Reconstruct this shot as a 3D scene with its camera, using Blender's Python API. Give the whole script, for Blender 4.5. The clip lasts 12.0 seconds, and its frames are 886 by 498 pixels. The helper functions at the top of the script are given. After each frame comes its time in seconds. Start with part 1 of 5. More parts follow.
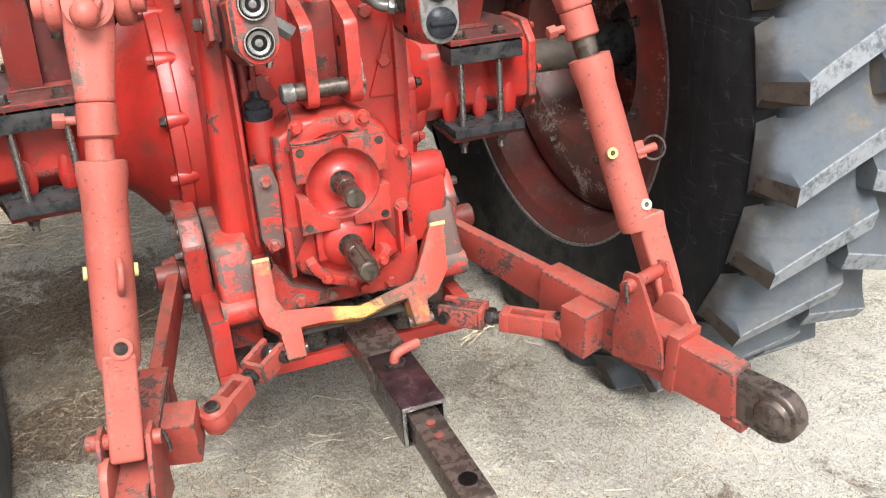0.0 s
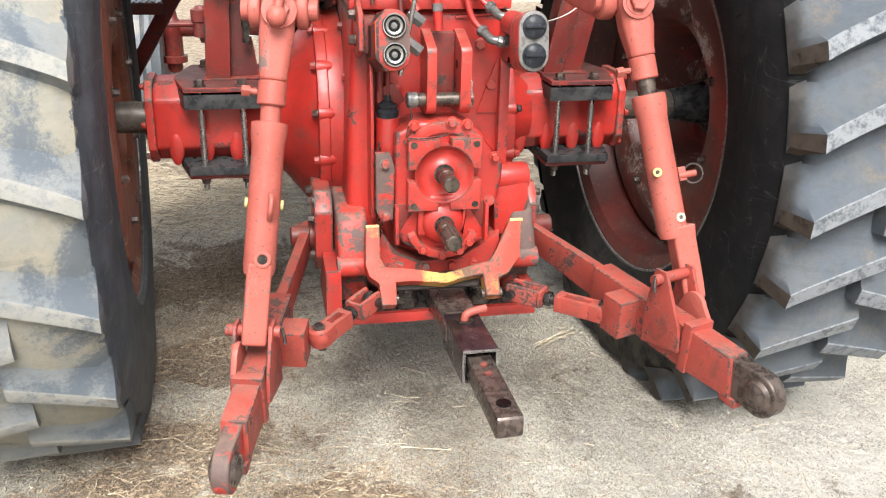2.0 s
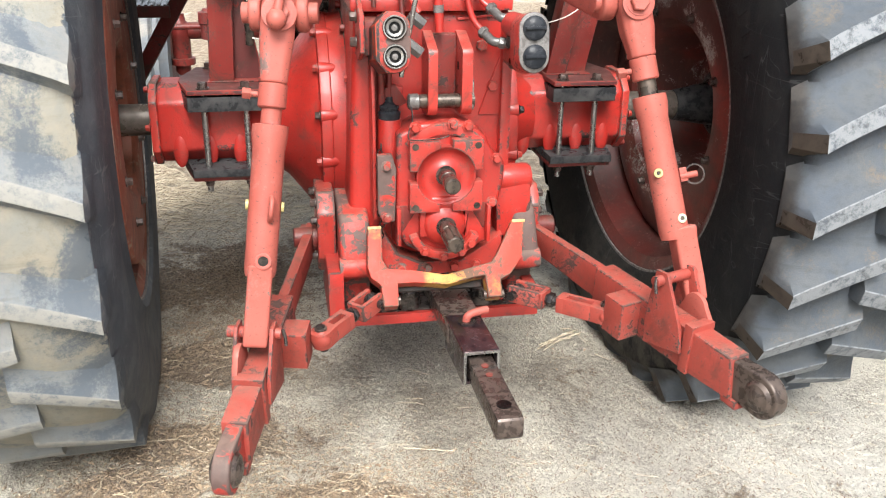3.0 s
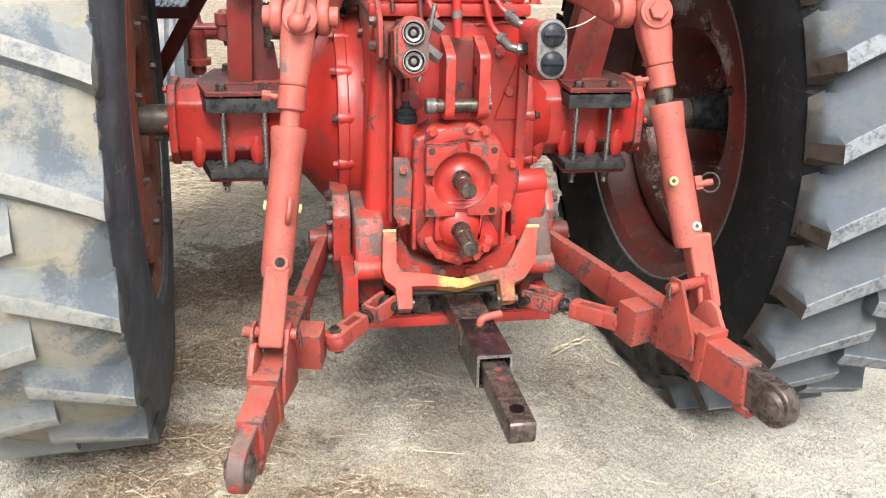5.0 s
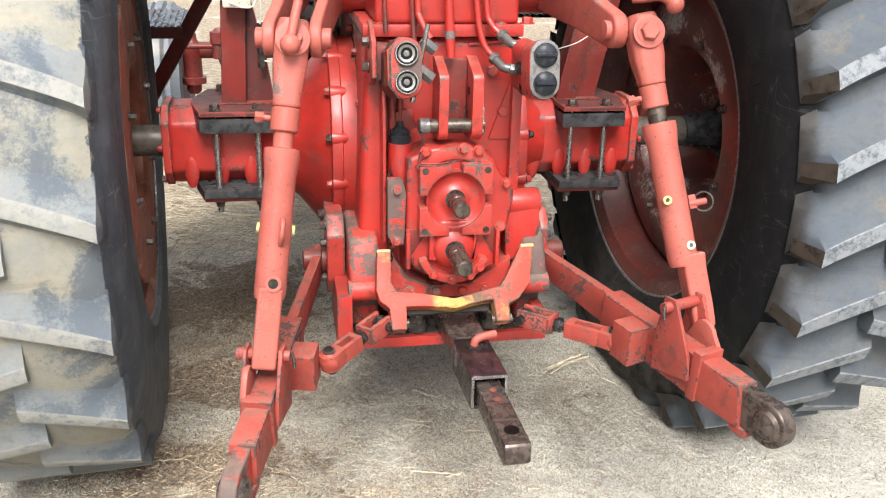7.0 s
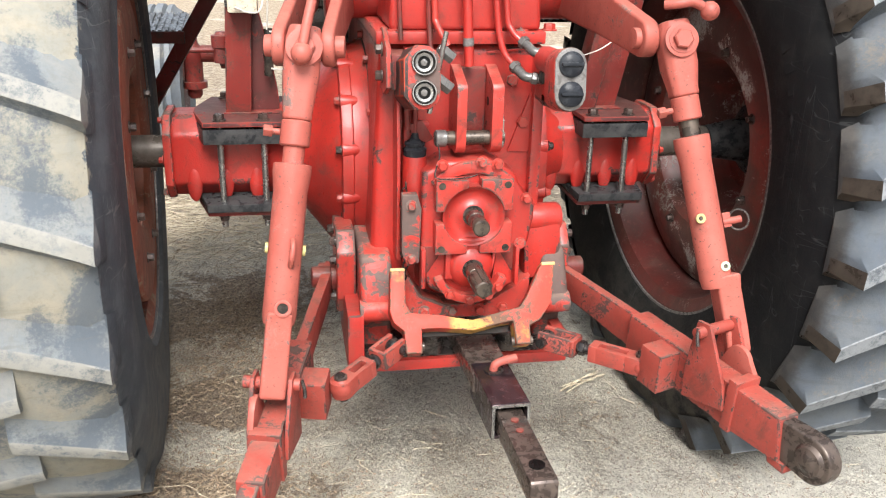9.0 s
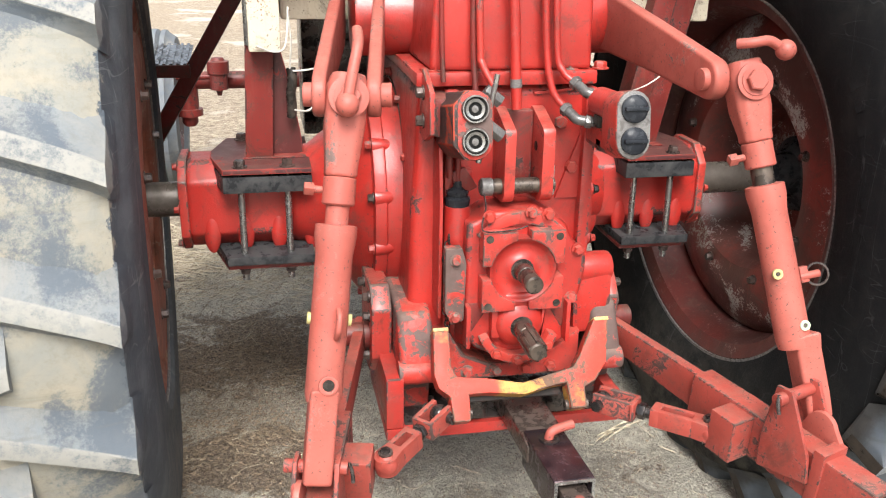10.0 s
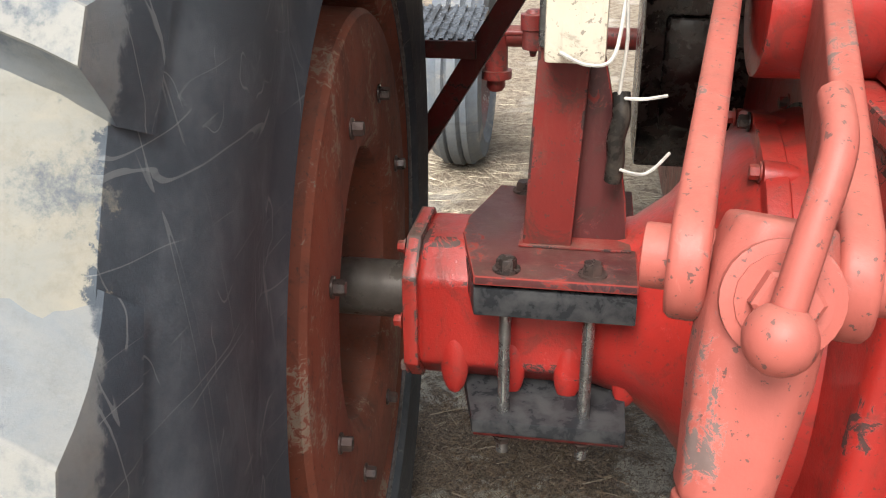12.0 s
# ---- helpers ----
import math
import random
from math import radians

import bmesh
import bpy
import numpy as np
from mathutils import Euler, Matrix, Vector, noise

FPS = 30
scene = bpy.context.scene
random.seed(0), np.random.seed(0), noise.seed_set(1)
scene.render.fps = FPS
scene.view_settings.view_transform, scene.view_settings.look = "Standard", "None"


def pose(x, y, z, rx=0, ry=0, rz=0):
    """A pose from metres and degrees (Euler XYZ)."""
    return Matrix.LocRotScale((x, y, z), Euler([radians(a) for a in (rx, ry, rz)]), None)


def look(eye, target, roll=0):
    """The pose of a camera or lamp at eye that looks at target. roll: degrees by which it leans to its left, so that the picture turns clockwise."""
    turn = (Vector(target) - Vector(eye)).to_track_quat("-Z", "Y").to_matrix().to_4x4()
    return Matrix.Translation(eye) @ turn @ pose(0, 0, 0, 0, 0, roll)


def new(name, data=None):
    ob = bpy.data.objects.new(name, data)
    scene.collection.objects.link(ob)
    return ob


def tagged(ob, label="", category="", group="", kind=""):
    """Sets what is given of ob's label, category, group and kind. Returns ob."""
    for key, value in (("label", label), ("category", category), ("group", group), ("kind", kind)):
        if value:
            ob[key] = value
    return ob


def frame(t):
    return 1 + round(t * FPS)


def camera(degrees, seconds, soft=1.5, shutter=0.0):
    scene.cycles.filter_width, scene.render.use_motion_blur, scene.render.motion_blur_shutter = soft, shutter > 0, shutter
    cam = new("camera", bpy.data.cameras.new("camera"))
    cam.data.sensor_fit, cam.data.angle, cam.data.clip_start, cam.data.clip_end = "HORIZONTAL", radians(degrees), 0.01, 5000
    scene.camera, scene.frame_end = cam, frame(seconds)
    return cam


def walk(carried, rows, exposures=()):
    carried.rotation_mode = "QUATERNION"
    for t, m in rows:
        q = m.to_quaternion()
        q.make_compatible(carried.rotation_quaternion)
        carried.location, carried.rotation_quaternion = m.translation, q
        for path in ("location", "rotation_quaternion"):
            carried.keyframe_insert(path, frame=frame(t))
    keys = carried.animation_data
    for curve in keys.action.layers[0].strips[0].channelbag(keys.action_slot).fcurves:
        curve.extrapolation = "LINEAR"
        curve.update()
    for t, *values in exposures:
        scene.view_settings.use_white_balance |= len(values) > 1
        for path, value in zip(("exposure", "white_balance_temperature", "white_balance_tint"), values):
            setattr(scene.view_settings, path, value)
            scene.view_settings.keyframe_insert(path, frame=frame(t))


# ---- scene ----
cam = camera(52.5, 12.0, 1.1)
PATH = [
    (0, (-0.322, -2.059, 1.477), (0.284, -0.37, 0.594), -3.4),
    (0.5, (-0.353, -2.301, 1.499), (0.109, -0.526, 0.701), -2.1),
    (1, (-0.346, -2.508, 1.496), (0.045, -0.701, 0.734), -0.4),
    (1.5, (-0.376, -2.538, 1.496), (-0.004, -0.715, 0.762), 1.2),
    (2, (-0.367, -2.547, 1.488), (-0.001, -0.728, 0.741), 1.2),
    (2.5, (-0.351, -2.555, 1.487), (0.005, -0.734, 0.741), 1.2),
    (3, (-0.345, -2.553, 1.491), (-0.003, -0.729, 0.745), 0.8),
    (5, (-0.361, -2.561, 1.497), (-0.038, -0.731, 0.757), 1.5),
    (5.5, (-0.359, -2.554, 1.501), (-0.033, -0.723, 0.767), 1.5),
    (6, (-0.353, -2.55, 1.501), (-0.026, -0.717, 0.77), 1.4),
    (6.5, (-0.347, -2.553, 1.508), (-0.015, -0.718, 0.785), 1.4),
    (7, (-0.353, -2.554, 1.506), (-0.022, -0.713, 0.798), 1.3),
    (9, (-0.375, -2.424, 1.502), (-0.041, -0.582, 0.797), 1.4),
    (9.5, (-0.426, -2.331, 1.525), (-0.029, -0.499, 0.828), 1.7),
    (10, (-0.482, -2.212, 1.535), (-0.107, -0.369, 0.856), 0.9),
    (10.5, (-0.475, -1.95, 1.515), (-0.238, -0.093, 0.812), 0.3),
    (11, (-0.503, -1.682, 1.523), (-0.365, 0.187, 0.824), 1.0),
    (11.5, (-0.514, -1.397, 1.514), (-0.399, 0.451, 0.757), 0.3),
    (12, (-0.451, -1.125, 1.489), (-0.754, 0.675, 0.671), -0.4),
]
walk(cam, [(t, look(eye, target, roll)) for t, eye, target, roll in PATH], [(0.0, 1.2), (10.8, 1.2), (11.4, 1.1), (12.0, 0.98)])

# ---- light ----
world = bpy.data.worlds.new("world")
scene.world = world
world.use_nodes = True
wn, wl = world.node_tree.nodes, world.node_tree.links
sky = wn.new("ShaderNodeTexSky")
sky.sky_type, sky.sun_disc = "NISHITA", False
sky.sun_elevation, sky.sun_rotation = radians(50), radians(186)
sky.dust_density, sky.ozone_density, sky.air_density = 4.0, 0.6, 1.2
pale = wn.new("ShaderNodeHueSaturation")
pale.inputs["Saturation"].default_value = 0.42
wl.new(sky.outputs[0], pale.inputs["Color"])
wl.new(pale.outputs[0], wn["Background"].inputs["Color"])
wn["Background"].inputs["Strength"].default_value = 0.12

sun = bpy.data.lights.new("sun", "SUN")
sun.energy, sun.angle, sun.color = 3.2, radians(30), (1.0, 0.98, 0.96)
sun_ob = new("sun", sun)
sun_ob.matrix_world = look((-0.35, -3.4, 4.6), (0.0, 0.0, 0.5))


# ---- materials ----
def nodes_of(name):
    m = bpy.data.materials.new(name)
    m.use_nodes = True
    return m, m.node_tree.nodes, m.node_tree.links, m.node_tree.nodes["Principled BSDF"]


def noise_at(n, l, vec, scale, detail=4.0, rough=0.55, distort=0.0):
    t = n.new("ShaderNodeTexNoise")
    t.inputs["Scale"].default_value, t.inputs["Detail"].default_value = scale, detail
    t.inputs["Roughness"].default_value, t.inputs["Distortion"].default_value = rough, distort
    l.new(vec, t.inputs["Vector"])
    return t.outputs["Fac"]


def step(n, l, fac, lo, hi, top=1.0):
    r = n.new("ShaderNodeMapRange")
    r.interpolation_type = "SMOOTHSTEP"
    r.inputs["From Min"].default_value, r.inputs["From Max"].default_value = lo, hi
    r.inputs["To Max"].default_value = top
    l.new(fac, r.inputs["Value"])
    return r.outputs["Result"]


def mix(n, l, fac, a, b):
    x = n.new("ShaderNodeMix")
    x.data_type = "RGBA"
    for sock, v in ((x.inputs["Factor"], fac), (x.inputs["A"], a), (x.inputs["B"], b)):
        if hasattr(v, "is_linked"):
            l.new(v, sock)
        else:
            sock.default_value = v if isinstance(v, float) else (*v, 1.0)
    return x.outputs["Result"]


def bumped(n, l, bsdf, fac, strength, dist=0.002):
    b = n.new("ShaderNodeBump")
    b.inputs["Strength"].default_value, b.inputs["Distance"].default_value = strength, dist
    l.new(fac, b.inputs["Height"])
    l.new(b.outputs["Normal"], bsdf.inputs["Normal"])


def stretched(n, l, vec, sx, sy, sz):
    v = n.new("ShaderNodeVectorMath")
    v.operation = "MULTIPLY"
    v.inputs[1].default_value = (sx, sy, sz)
    l.new(vec, v.inputs[0])
    return v.outputs[0]


def upward(n, l, lo, hi, top):
    """How far a surface faces up, for settled dust."""
    s = n.new("ShaderNodeSeparateXYZ")
    l.new(n.new("ShaderNodeNewGeometry").outputs["Normal"], s.inputs[0])
    return step(n, l, s.outputs["Z"], lo, hi, top)


def times(n, l, a, b):
    k = n.new("ShaderNodeMath")
    k.operation = "MULTIPLY"
    for sock, v in zip(k.inputs, (a, b)):
        if hasattr(v, "is_linked"):
            l.new(v, sock)
        else:
            sock.default_value = v
    return k.outputs[0]


EDGE = {}  # each paint's rubbed version, for bevelled edges


def painted(name, colour, dark, bare=(0.16, 0.13, 0.11), wear=0.62, rough=0.35, grime=0.5, size=22.0, cast=0.12, dust=0.25, specks=0.6, split=(0.32, 0.7), edge=0.0, gloss=0.5, coat=0.0, grease=0.5):
    """Old machine paint: tone drift, streaks, chips down to bare metal, specks, settled dust, cast relief."""
    m, n, l, b = nodes_of(name)
    pos = n.new("ShaderNodeNewGeometry").outputs["Position"]
    tone = noise_at(n, l, pos, 5.0, 6.0, 0.6)
    c = mix(n, l, step(n, l, tone, *split), colour, dark)
    # streaks and dull films that run downwards
    streak = noise_at(n, l, stretched(n, l, pos, 60.0, 60.0, 7.0), 1.0, 5.0, 0.65)
    c = mix(n, l, step(n, l, streak, 0.52, 0.78, grime * 0.8), c, (0.16, 0.055, 0.04))
    dirt = noise_at(n, l, pos, 13.0, 8.0, 0.72, 0.8)
    c = mix(n, l, step(n, l, dirt, 0.54, 0.72, grime), c, (0.085, 0.05, 0.04))
    # greasy smudges with ragged rims
    smear = noise_at(n, l, pos, 8.5, 10.0, 0.74, 1.6)
    c = mix(n, l, step(n, l, smear, 0.52, 0.63, grease), c, (0.05, 0.026, 0.02))
    # fine dark specks
    fleck = noise_at(n, l, pos, 150.0, 3.0, 0.6)
    c = mix(n, l, step(n, l, fleck, 0.63, 0.67, specks), c, (0.06, 0.04, 0.035))
    # chips
    chips = noise_at(n, l, pos, size, 10.0, 0.78, 0.9)
    patch = noise_at(n, l, pos, 7.5, 3.0, 0.6, 0.6)
    add = n.new("ShaderNodeMath")
    add.operation = "ADD"
    l.new(chips, add.inputs[0])
    l.new(step(n, l, patch, 0.38, 0.72, 0.24), add.inputs[1])
    total = add.outputs[0]
    # a thin paler band of scuffed paint round each chip
    c = mix(n, l, step(n, l, total, wear - 0.05, wear, 0.35), c, tuple(min(v * 1.25 + 0.05, 0.6) for v in colour))
    chip = step(n, l, total, wear, wear + 0.02, 0.94)
    metal = mix(n, l, noise_at(n, l, pos, 60.0, 4.0), bare, tuple(v * 0.45 for v in bare))
    c = mix(n, l, chip, c, metal)
    # dust on what faces up
    film = times(n, l, upward(n, l, 0.35, 0.95, dust), step(n, l, noise_at(n, l, pos, 20.0, 6.0, 0.7), 0.3, 0.65))
    c = mix(n, l, film, c, (0.33, 0.23, 0.175))
    l.new(c, b.inputs["Base Color"])
    r = n.new("ShaderNodeMath")
    r.operation = "MULTIPLY_ADD"
    l.new(dirt, r.inputs[0])
    r.inputs[1].default_value, r.inputs[2].default_value = 0.5, rough - 0.2
    r2 = n.new("ShaderNodeMath")
    r2.operation = "MULTIPLY_ADD"
    l.new(chip, r2.inputs[0])
    r2.inputs[1].default_value = 0.25
    l.new(r.outputs[0], r2.inputs[2])
    l.new(r2.outputs[0], b.inputs["Roughness"])
    b.inputs["Specular IOR Level"].default_value = gloss
    if coat:
        b.inputs["Coat Weight"].default_value, b.inputs["Coat Roughness"].default_value = coat, 0.24
    fine = noise_at(n, l, pos, 220.0, 4.0, 0.6)
    wave = noise_at(n, l, pos, 18.0, 3.0)
    h = n.new("ShaderNodeMath")
    h.operation = "SUBTRACT"
    l.new(fine, h.inputs[0])
    l.new(chip, h.inputs[1])
    h2 = n.new("ShaderNodeMath")
    h2.operation = "MULTIPLY_ADD"
    l.new(wave, h2.inputs[0])
    h2.inputs[1].default_value = 2.5
    l.new(h.outputs[0], h2.inputs[2])
    bumped(n, l, b, h2.outputs[0], cast * 1.8, 0.002)
    if edge:
        EDGE[m.name] = painted(name + "_rubbed_edge", colour, dark, bare, wear - edge, rough, grime, size, cast, dust, specks, split, 0.0, gloss, coat, grease)
    return m


def steel(name, colour, other, rough=0.45, metal=0.8, scale=30.0):
    m, n, l, b = nodes_of(name)
    pos = n.new("ShaderNodeNewGeometry").outputs["Position"]
    f = noise_at(n, l, pos, scale, 6.0, 0.65, 0.3)
    l.new(mix(n, l, step(n, l, f, 0.38, 0.66), colour, other), b.inputs["Base Color"])
    b.inputs["Metallic"].default_value = metal
    b.inputs["Specular IOR Level"].default_value = 0.5 if metal > 0.2 else 0.12
    l.new(step(n, l, f, 0.2, 0.9, rough * 1.6), b.inputs["Roughness"])
    bumped(n, l, b, noise_at(n, l, pos, 180.0, 4.0), 0.2, 0.001)
    return m


def hairlines(n, l, pos, scale, width, top):
    """Thin curved scratches, broken up by a second pattern."""
    f = noise_at(n, l, pos, scale, 2.0, 0.4, 0.15)
    k = n.new("ShaderNodeMath")
    k.operation = "COMPARE"
    l.new(f, k.inputs[0])
    k.inputs[1].default_value, k.inputs[2].default_value = 0.5, width
    return times(n, l, k.outputs[0], step(n, l, noise_at(n, l, pos, scale * 1.7, 3.0), 0.47, 0.56, top))


def wheel_place(n, l, inn):
    """Across the wheel towards the tractor, distance from its axle, and height in its own frame."""
    s = n.new("ShaderNodeSeparateXYZ")
    l.new(n.new("ShaderNodeTexCoord").outputs["Object"], s.inputs[0])
    flat = n.new("ShaderNodeCombineXYZ")
    l.new(s.outputs["Y"], flat.inputs["Y"])
    l.new(s.outputs["Z"], flat.inputs["Z"])
    r = n.new("ShaderNodeVectorMath")
    r.operation = "LENGTH"
    l.new(flat.outputs[0], r.inputs[0])
    return times(n, l, s.outputs["X"], float(inn)), r.outputs["Value"], s.outputs["Z"]


def plus(n, l, a, b, op="ADD"):
    k = n.new("ShaderNodeMath")
    k.operation = op
    for sock, v in zip(k.inputs, (a, b)):
        if hasattr(v, "is_linked"):
            l.new(v, sock)
        else:
            sock.default_value = v
    return k.outputs[0]


def rubber(name, inn, tread, patch, patch_lo, side, side_dust, border, worn=None, dust_low=0.5, ragged=0.09, scratch=0.5, shine=0.3, soft=0.005):
    """Tyre rubber: dried mud or dust on the tread, a ragged edge to the cleaner sidewall, scratches."""
    m, n, l, b = nodes_of(name)
    pos = n.new("ShaderNodeNewGeometry").outputs["Position"]
    across, out, high = wheel_place(n, l, inn)
    fine = noise_at(n, l, pos, 110.0, 8.0, 0.8)
    # tread: mud washed thin over the rubber, with blotches that break up at their edges
    c = mix(n, l, step(n, l, noise_at(n, l, pos, 9.0, 8.0, 0.7, 0.5), 0.34, 0.66), tread, tuple(v * w for v, w in zip(tread, (0.78, 0.86, 0.98))))
    c = mix(n, l, step(n, l, noise_at(n, l, pos, 42.0, 8.0, 0.78), 0.45, 0.70, 0.5), c, tuple(v * 0.62 for v in tread))
    speck = plus(n, l, noise_at(n, l, pos, 6.0, 3.0, 0.55, 0.4), times(n, l, fine, 0.5))
    c = mix(n, l, step(n, l, speck, patch_lo, patch_lo + 0.16, 0.8), c, patch)
    c = mix(n, l, step(n, l, noise_at(n, l, stretched(n, l, pos, 3.0, 3.0, 40.0), 1.0, 4.0, 0.6), 0.56, 0.72, 0.4), c, tuple(v * 0.55 for v in tread))
    if worn is not None:
        top = times(n, l, step(n, l, out, 0.9265, 0.9285), step(n, l, noise_at(n, l, pos, 34.0, 7.0, 0.75), 0.34, 0.55, 0.9))
        c = mix(n, l, top, c, worn)
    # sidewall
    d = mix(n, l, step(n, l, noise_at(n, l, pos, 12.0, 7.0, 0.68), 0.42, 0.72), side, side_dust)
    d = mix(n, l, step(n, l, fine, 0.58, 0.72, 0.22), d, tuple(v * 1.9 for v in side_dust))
    low = times(n, l, step(n, l, high, -0.35, -0.8, dust_low), step(n, l, noise_at(n, l, pos, 16.0, 8.0, 0.72), 0.35, 0.6))
    d = mix(n, l, low, d, (0.24, 0.21, 0.165))
    if scratch:
        for sx, sy, sz in ((1.0, 22.0, 1.5), (1.0, 2.5, 20.0), (1.0, 12.0, -9.0)):
            d = mix(n, l, hairlines(n, l, stretched(n, l, pos, sx, sy, sz), 1.0, 0.0036, scratch), d, (0.21, 0.22, 0.22))
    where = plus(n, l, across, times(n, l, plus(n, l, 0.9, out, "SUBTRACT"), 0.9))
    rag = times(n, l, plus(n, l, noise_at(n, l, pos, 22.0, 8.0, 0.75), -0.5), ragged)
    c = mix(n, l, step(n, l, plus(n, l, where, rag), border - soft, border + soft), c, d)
    l.new(c, b.inputs["Base Color"])
    b.inputs["Roughness"].default_value = 0.66
    b.inputs["Specular IOR Level"].default_value = shine
    bumped(n, l, b, plus(n, l, fine, times(n, l, speck, 2.0)), 0.3, 0.003)
    return m


RED = painted("red_paint", (0.39, 0.023, 0.017), (0.26, 0.017, 0.013), bare=(0.06, 0.045, 0.04), wear=0.8, rough=0.33, grime=0.5, dust=0.10, edge=0.13, cast=0.17, gloss=0.5, coat=0.16, size=40.0, grease=0.4)
RED_CHIPPED = painted("chipped_red_paint", (0.40, 0.035, 0.026), (0.29, 0.026, 0.019), bare=(0.085, 0.068, 0.058), wear=0.685, rough=0.34, grime=0.45, edge=0.13, cast=0.2, gloss=0.4, coat=0.2, size=42.0, grease=0.55)
RED_RUBBED = painted("rubbed_red_paint", (0.40, 0.03, 0.021), (0.30, 0.023, 0.016), bare=(0.10, 0.085, 0.075), wear=0.58, rough=0.42, grime=0.5, edge=0.06, cast=0.22, size=26.0, gloss=0.35, grease=0.6)
RED_FADED = painted("faded_red_paint", (0.345, 0.088, 0.067), (0.275, 0.061, 0.046), bare=(0.17, 0.13, 0.115), wear=0.775, rough=0.48, grime=0.25, cast=0.1, dust=0.14, specks=0.8, edge=0.05, gloss=0.35, size=60.0, grease=0.16)
RED_ARM = painted("arm_red_paint", (0.285, 0.047, 0.034), (0.21, 0.034, 0.025), bare=(0.065, 0.048, 0.042), wear=0.69, rough=0.46, grime=0.45, dust=0.16, edge=0.12, gloss=0.35, size=55.0, grease=0.4)
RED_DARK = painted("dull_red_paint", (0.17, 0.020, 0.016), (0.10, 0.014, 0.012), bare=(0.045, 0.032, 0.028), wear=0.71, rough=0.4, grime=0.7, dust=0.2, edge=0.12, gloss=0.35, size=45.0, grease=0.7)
RED_WHEEL = painted("rusty_wheel_paint", (0.155, 0.023, 0.017), (0.065, 0.02, 0.016), bare=(0.42, 0.40, 0.37), wear=0.69, rough=0.34, grime=0.9, size=85.0, dust=0.05, split=(0.4, 0.56), gloss=0.6)
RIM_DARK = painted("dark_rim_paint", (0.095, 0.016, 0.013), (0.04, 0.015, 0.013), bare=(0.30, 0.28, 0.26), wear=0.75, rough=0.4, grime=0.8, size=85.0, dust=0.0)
RUST_WHEEL = painted("rust_brown_wheel_paint", (0.25, 0.068, 0.035), (0.17, 0.05, 0.028), bare=(0.40, 0.31, 0.23), wear=0.70, rough=0.6, grime=0.6, size=85.0, dust=0.2)
YELLOW = painted("yellow_worn_paint", (0.36, 0.034, 0.019), (0.43, 0.235, 0.055), bare=(0.13, 0.085, 0.06), wear=0.68, rough=0.5, grime=0.5, split=(0.455, 0.55), edge=0.13, dust=0.05, gloss=0.3, size=45.0, grease=0.35)
TIP = painted("tip_yellow_paint", (0.50, 0.32, 0.11), (0.45, 0.22, 0.07), bare=(0.3, 0.1, 0.04), wear=0.74, rough=0.5, grime=0.3, size=60.0)
CREAM = painted("cream_rusty_paint", (0.58, 0.53, 0.42), (0.5, 0.44, 0.33), bare=(0.22, 0.09, 0.03), wear=0.72, rough=0.5, grime=0.4, size=45.0)
BLOCK = painted("blackened_block_paint", (0.030, 0.022, 0.02), (0.02, 0.018, 0.018), bare=(0.46, 0.06, 0.028), wear=0.66, rough=0.45, grime=0.5, edge=0.12, dust=0.05, gloss=0.3, size=40.0)
BAR_BLACK = painted("black_bar_paint", (0.03, 0.027, 0.025), (0.02, 0.019, 0.018), bare=(0.5, 0.3, 0.05), wear=0.80, rough=0.5, grime=0.3, dust=0.05, gloss=0.2)
DARK_IRON = steel("dark_iron", (0.05, 0.038, 0.033), (0.105, 0.08, 0.067), 0.5, 0.4, 45.0)
SLEEVE = steel("purple_black_sleeve_steel", (0.028, 0.020, 0.024), (0.075, 0.05, 0.055), 0.32, 0.6, 28.0)
GREASY = steel("greasy_iron", (0.04, 0.037, 0.036), (0.10, 0.082, 0.075), 0.4, 0.7)
ZINC = steel("zinc_steel", (0.36, 0.36, 0.35), (0.2, 0.19, 0.18), 0.4, 0.85)
DULL = steel("dull_grey_metal", (0.17, 0.165, 0.16), (0.08, 0.072, 0.068), 0.6, 0.25, 60.0)
HOLE = steel("black_hollow", (0.004, 0.004, 0.004), (0.008, 0.008, 0.008), 0.7, 0.0)
SHAFT = steel("worn_shaft_steel", (0.045, 0.036, 0.03), (0.10, 0.077, 0.06), 0.55, 0.5)
BOLT_RED = painted("bolt_paint", (0.36, 0.03, 0.02), (0.26, 0.025, 0.018), wear=0.64, rough=0.4, grime=0.7, edge=0.12, grease=0.7)
BOLT_DARK = steel("bolt_iron", (0.04, 0.031, 0.028), (0.085, 0.055, 0.046), 0.6, 0.3)
PLATE = painted("stained_plate_paint", (0.085, 0.02, 0.019), (0.045, 0.017, 0.019), bare=(0.30, 0.034, 0.024), wear=0.70, rough=0.4, grime=0.5, dust=0.1, edge=0.22, gloss=0.4, size=40.0)
PAD = steel("black_pad", (0.02, 0.021, 0.023), (0.05, 0.05, 0.05), 0.6, 0.0)
PLASTIC = steel("black_plastic_cap", (0.014, 0.016, 0.02), (0.03, 0.033, 0.038), 0.35, 0.0)
TYRE_L = rubber("muddy_tyre_rubber", 1, (0.235, 0.216, 0.17), (0.056, 0.073, 0.095), 0.735, (0.045, 0.056, 0.068), (0.085, 0.098, 0.112), 0.212, None, 0.25, 0.17, 0.45)
LUG_L = rubber("worn_muddy_lug_rubber", 1, (0.18, 0.182, 0.172), (0.06, 0.076, 0.096), 0.755, (0.040, 0.050, 0.062), (0.074, 0.086, 0.098), 0.212, (0.23, 0.226, 0.204), 0.25, 0.06)
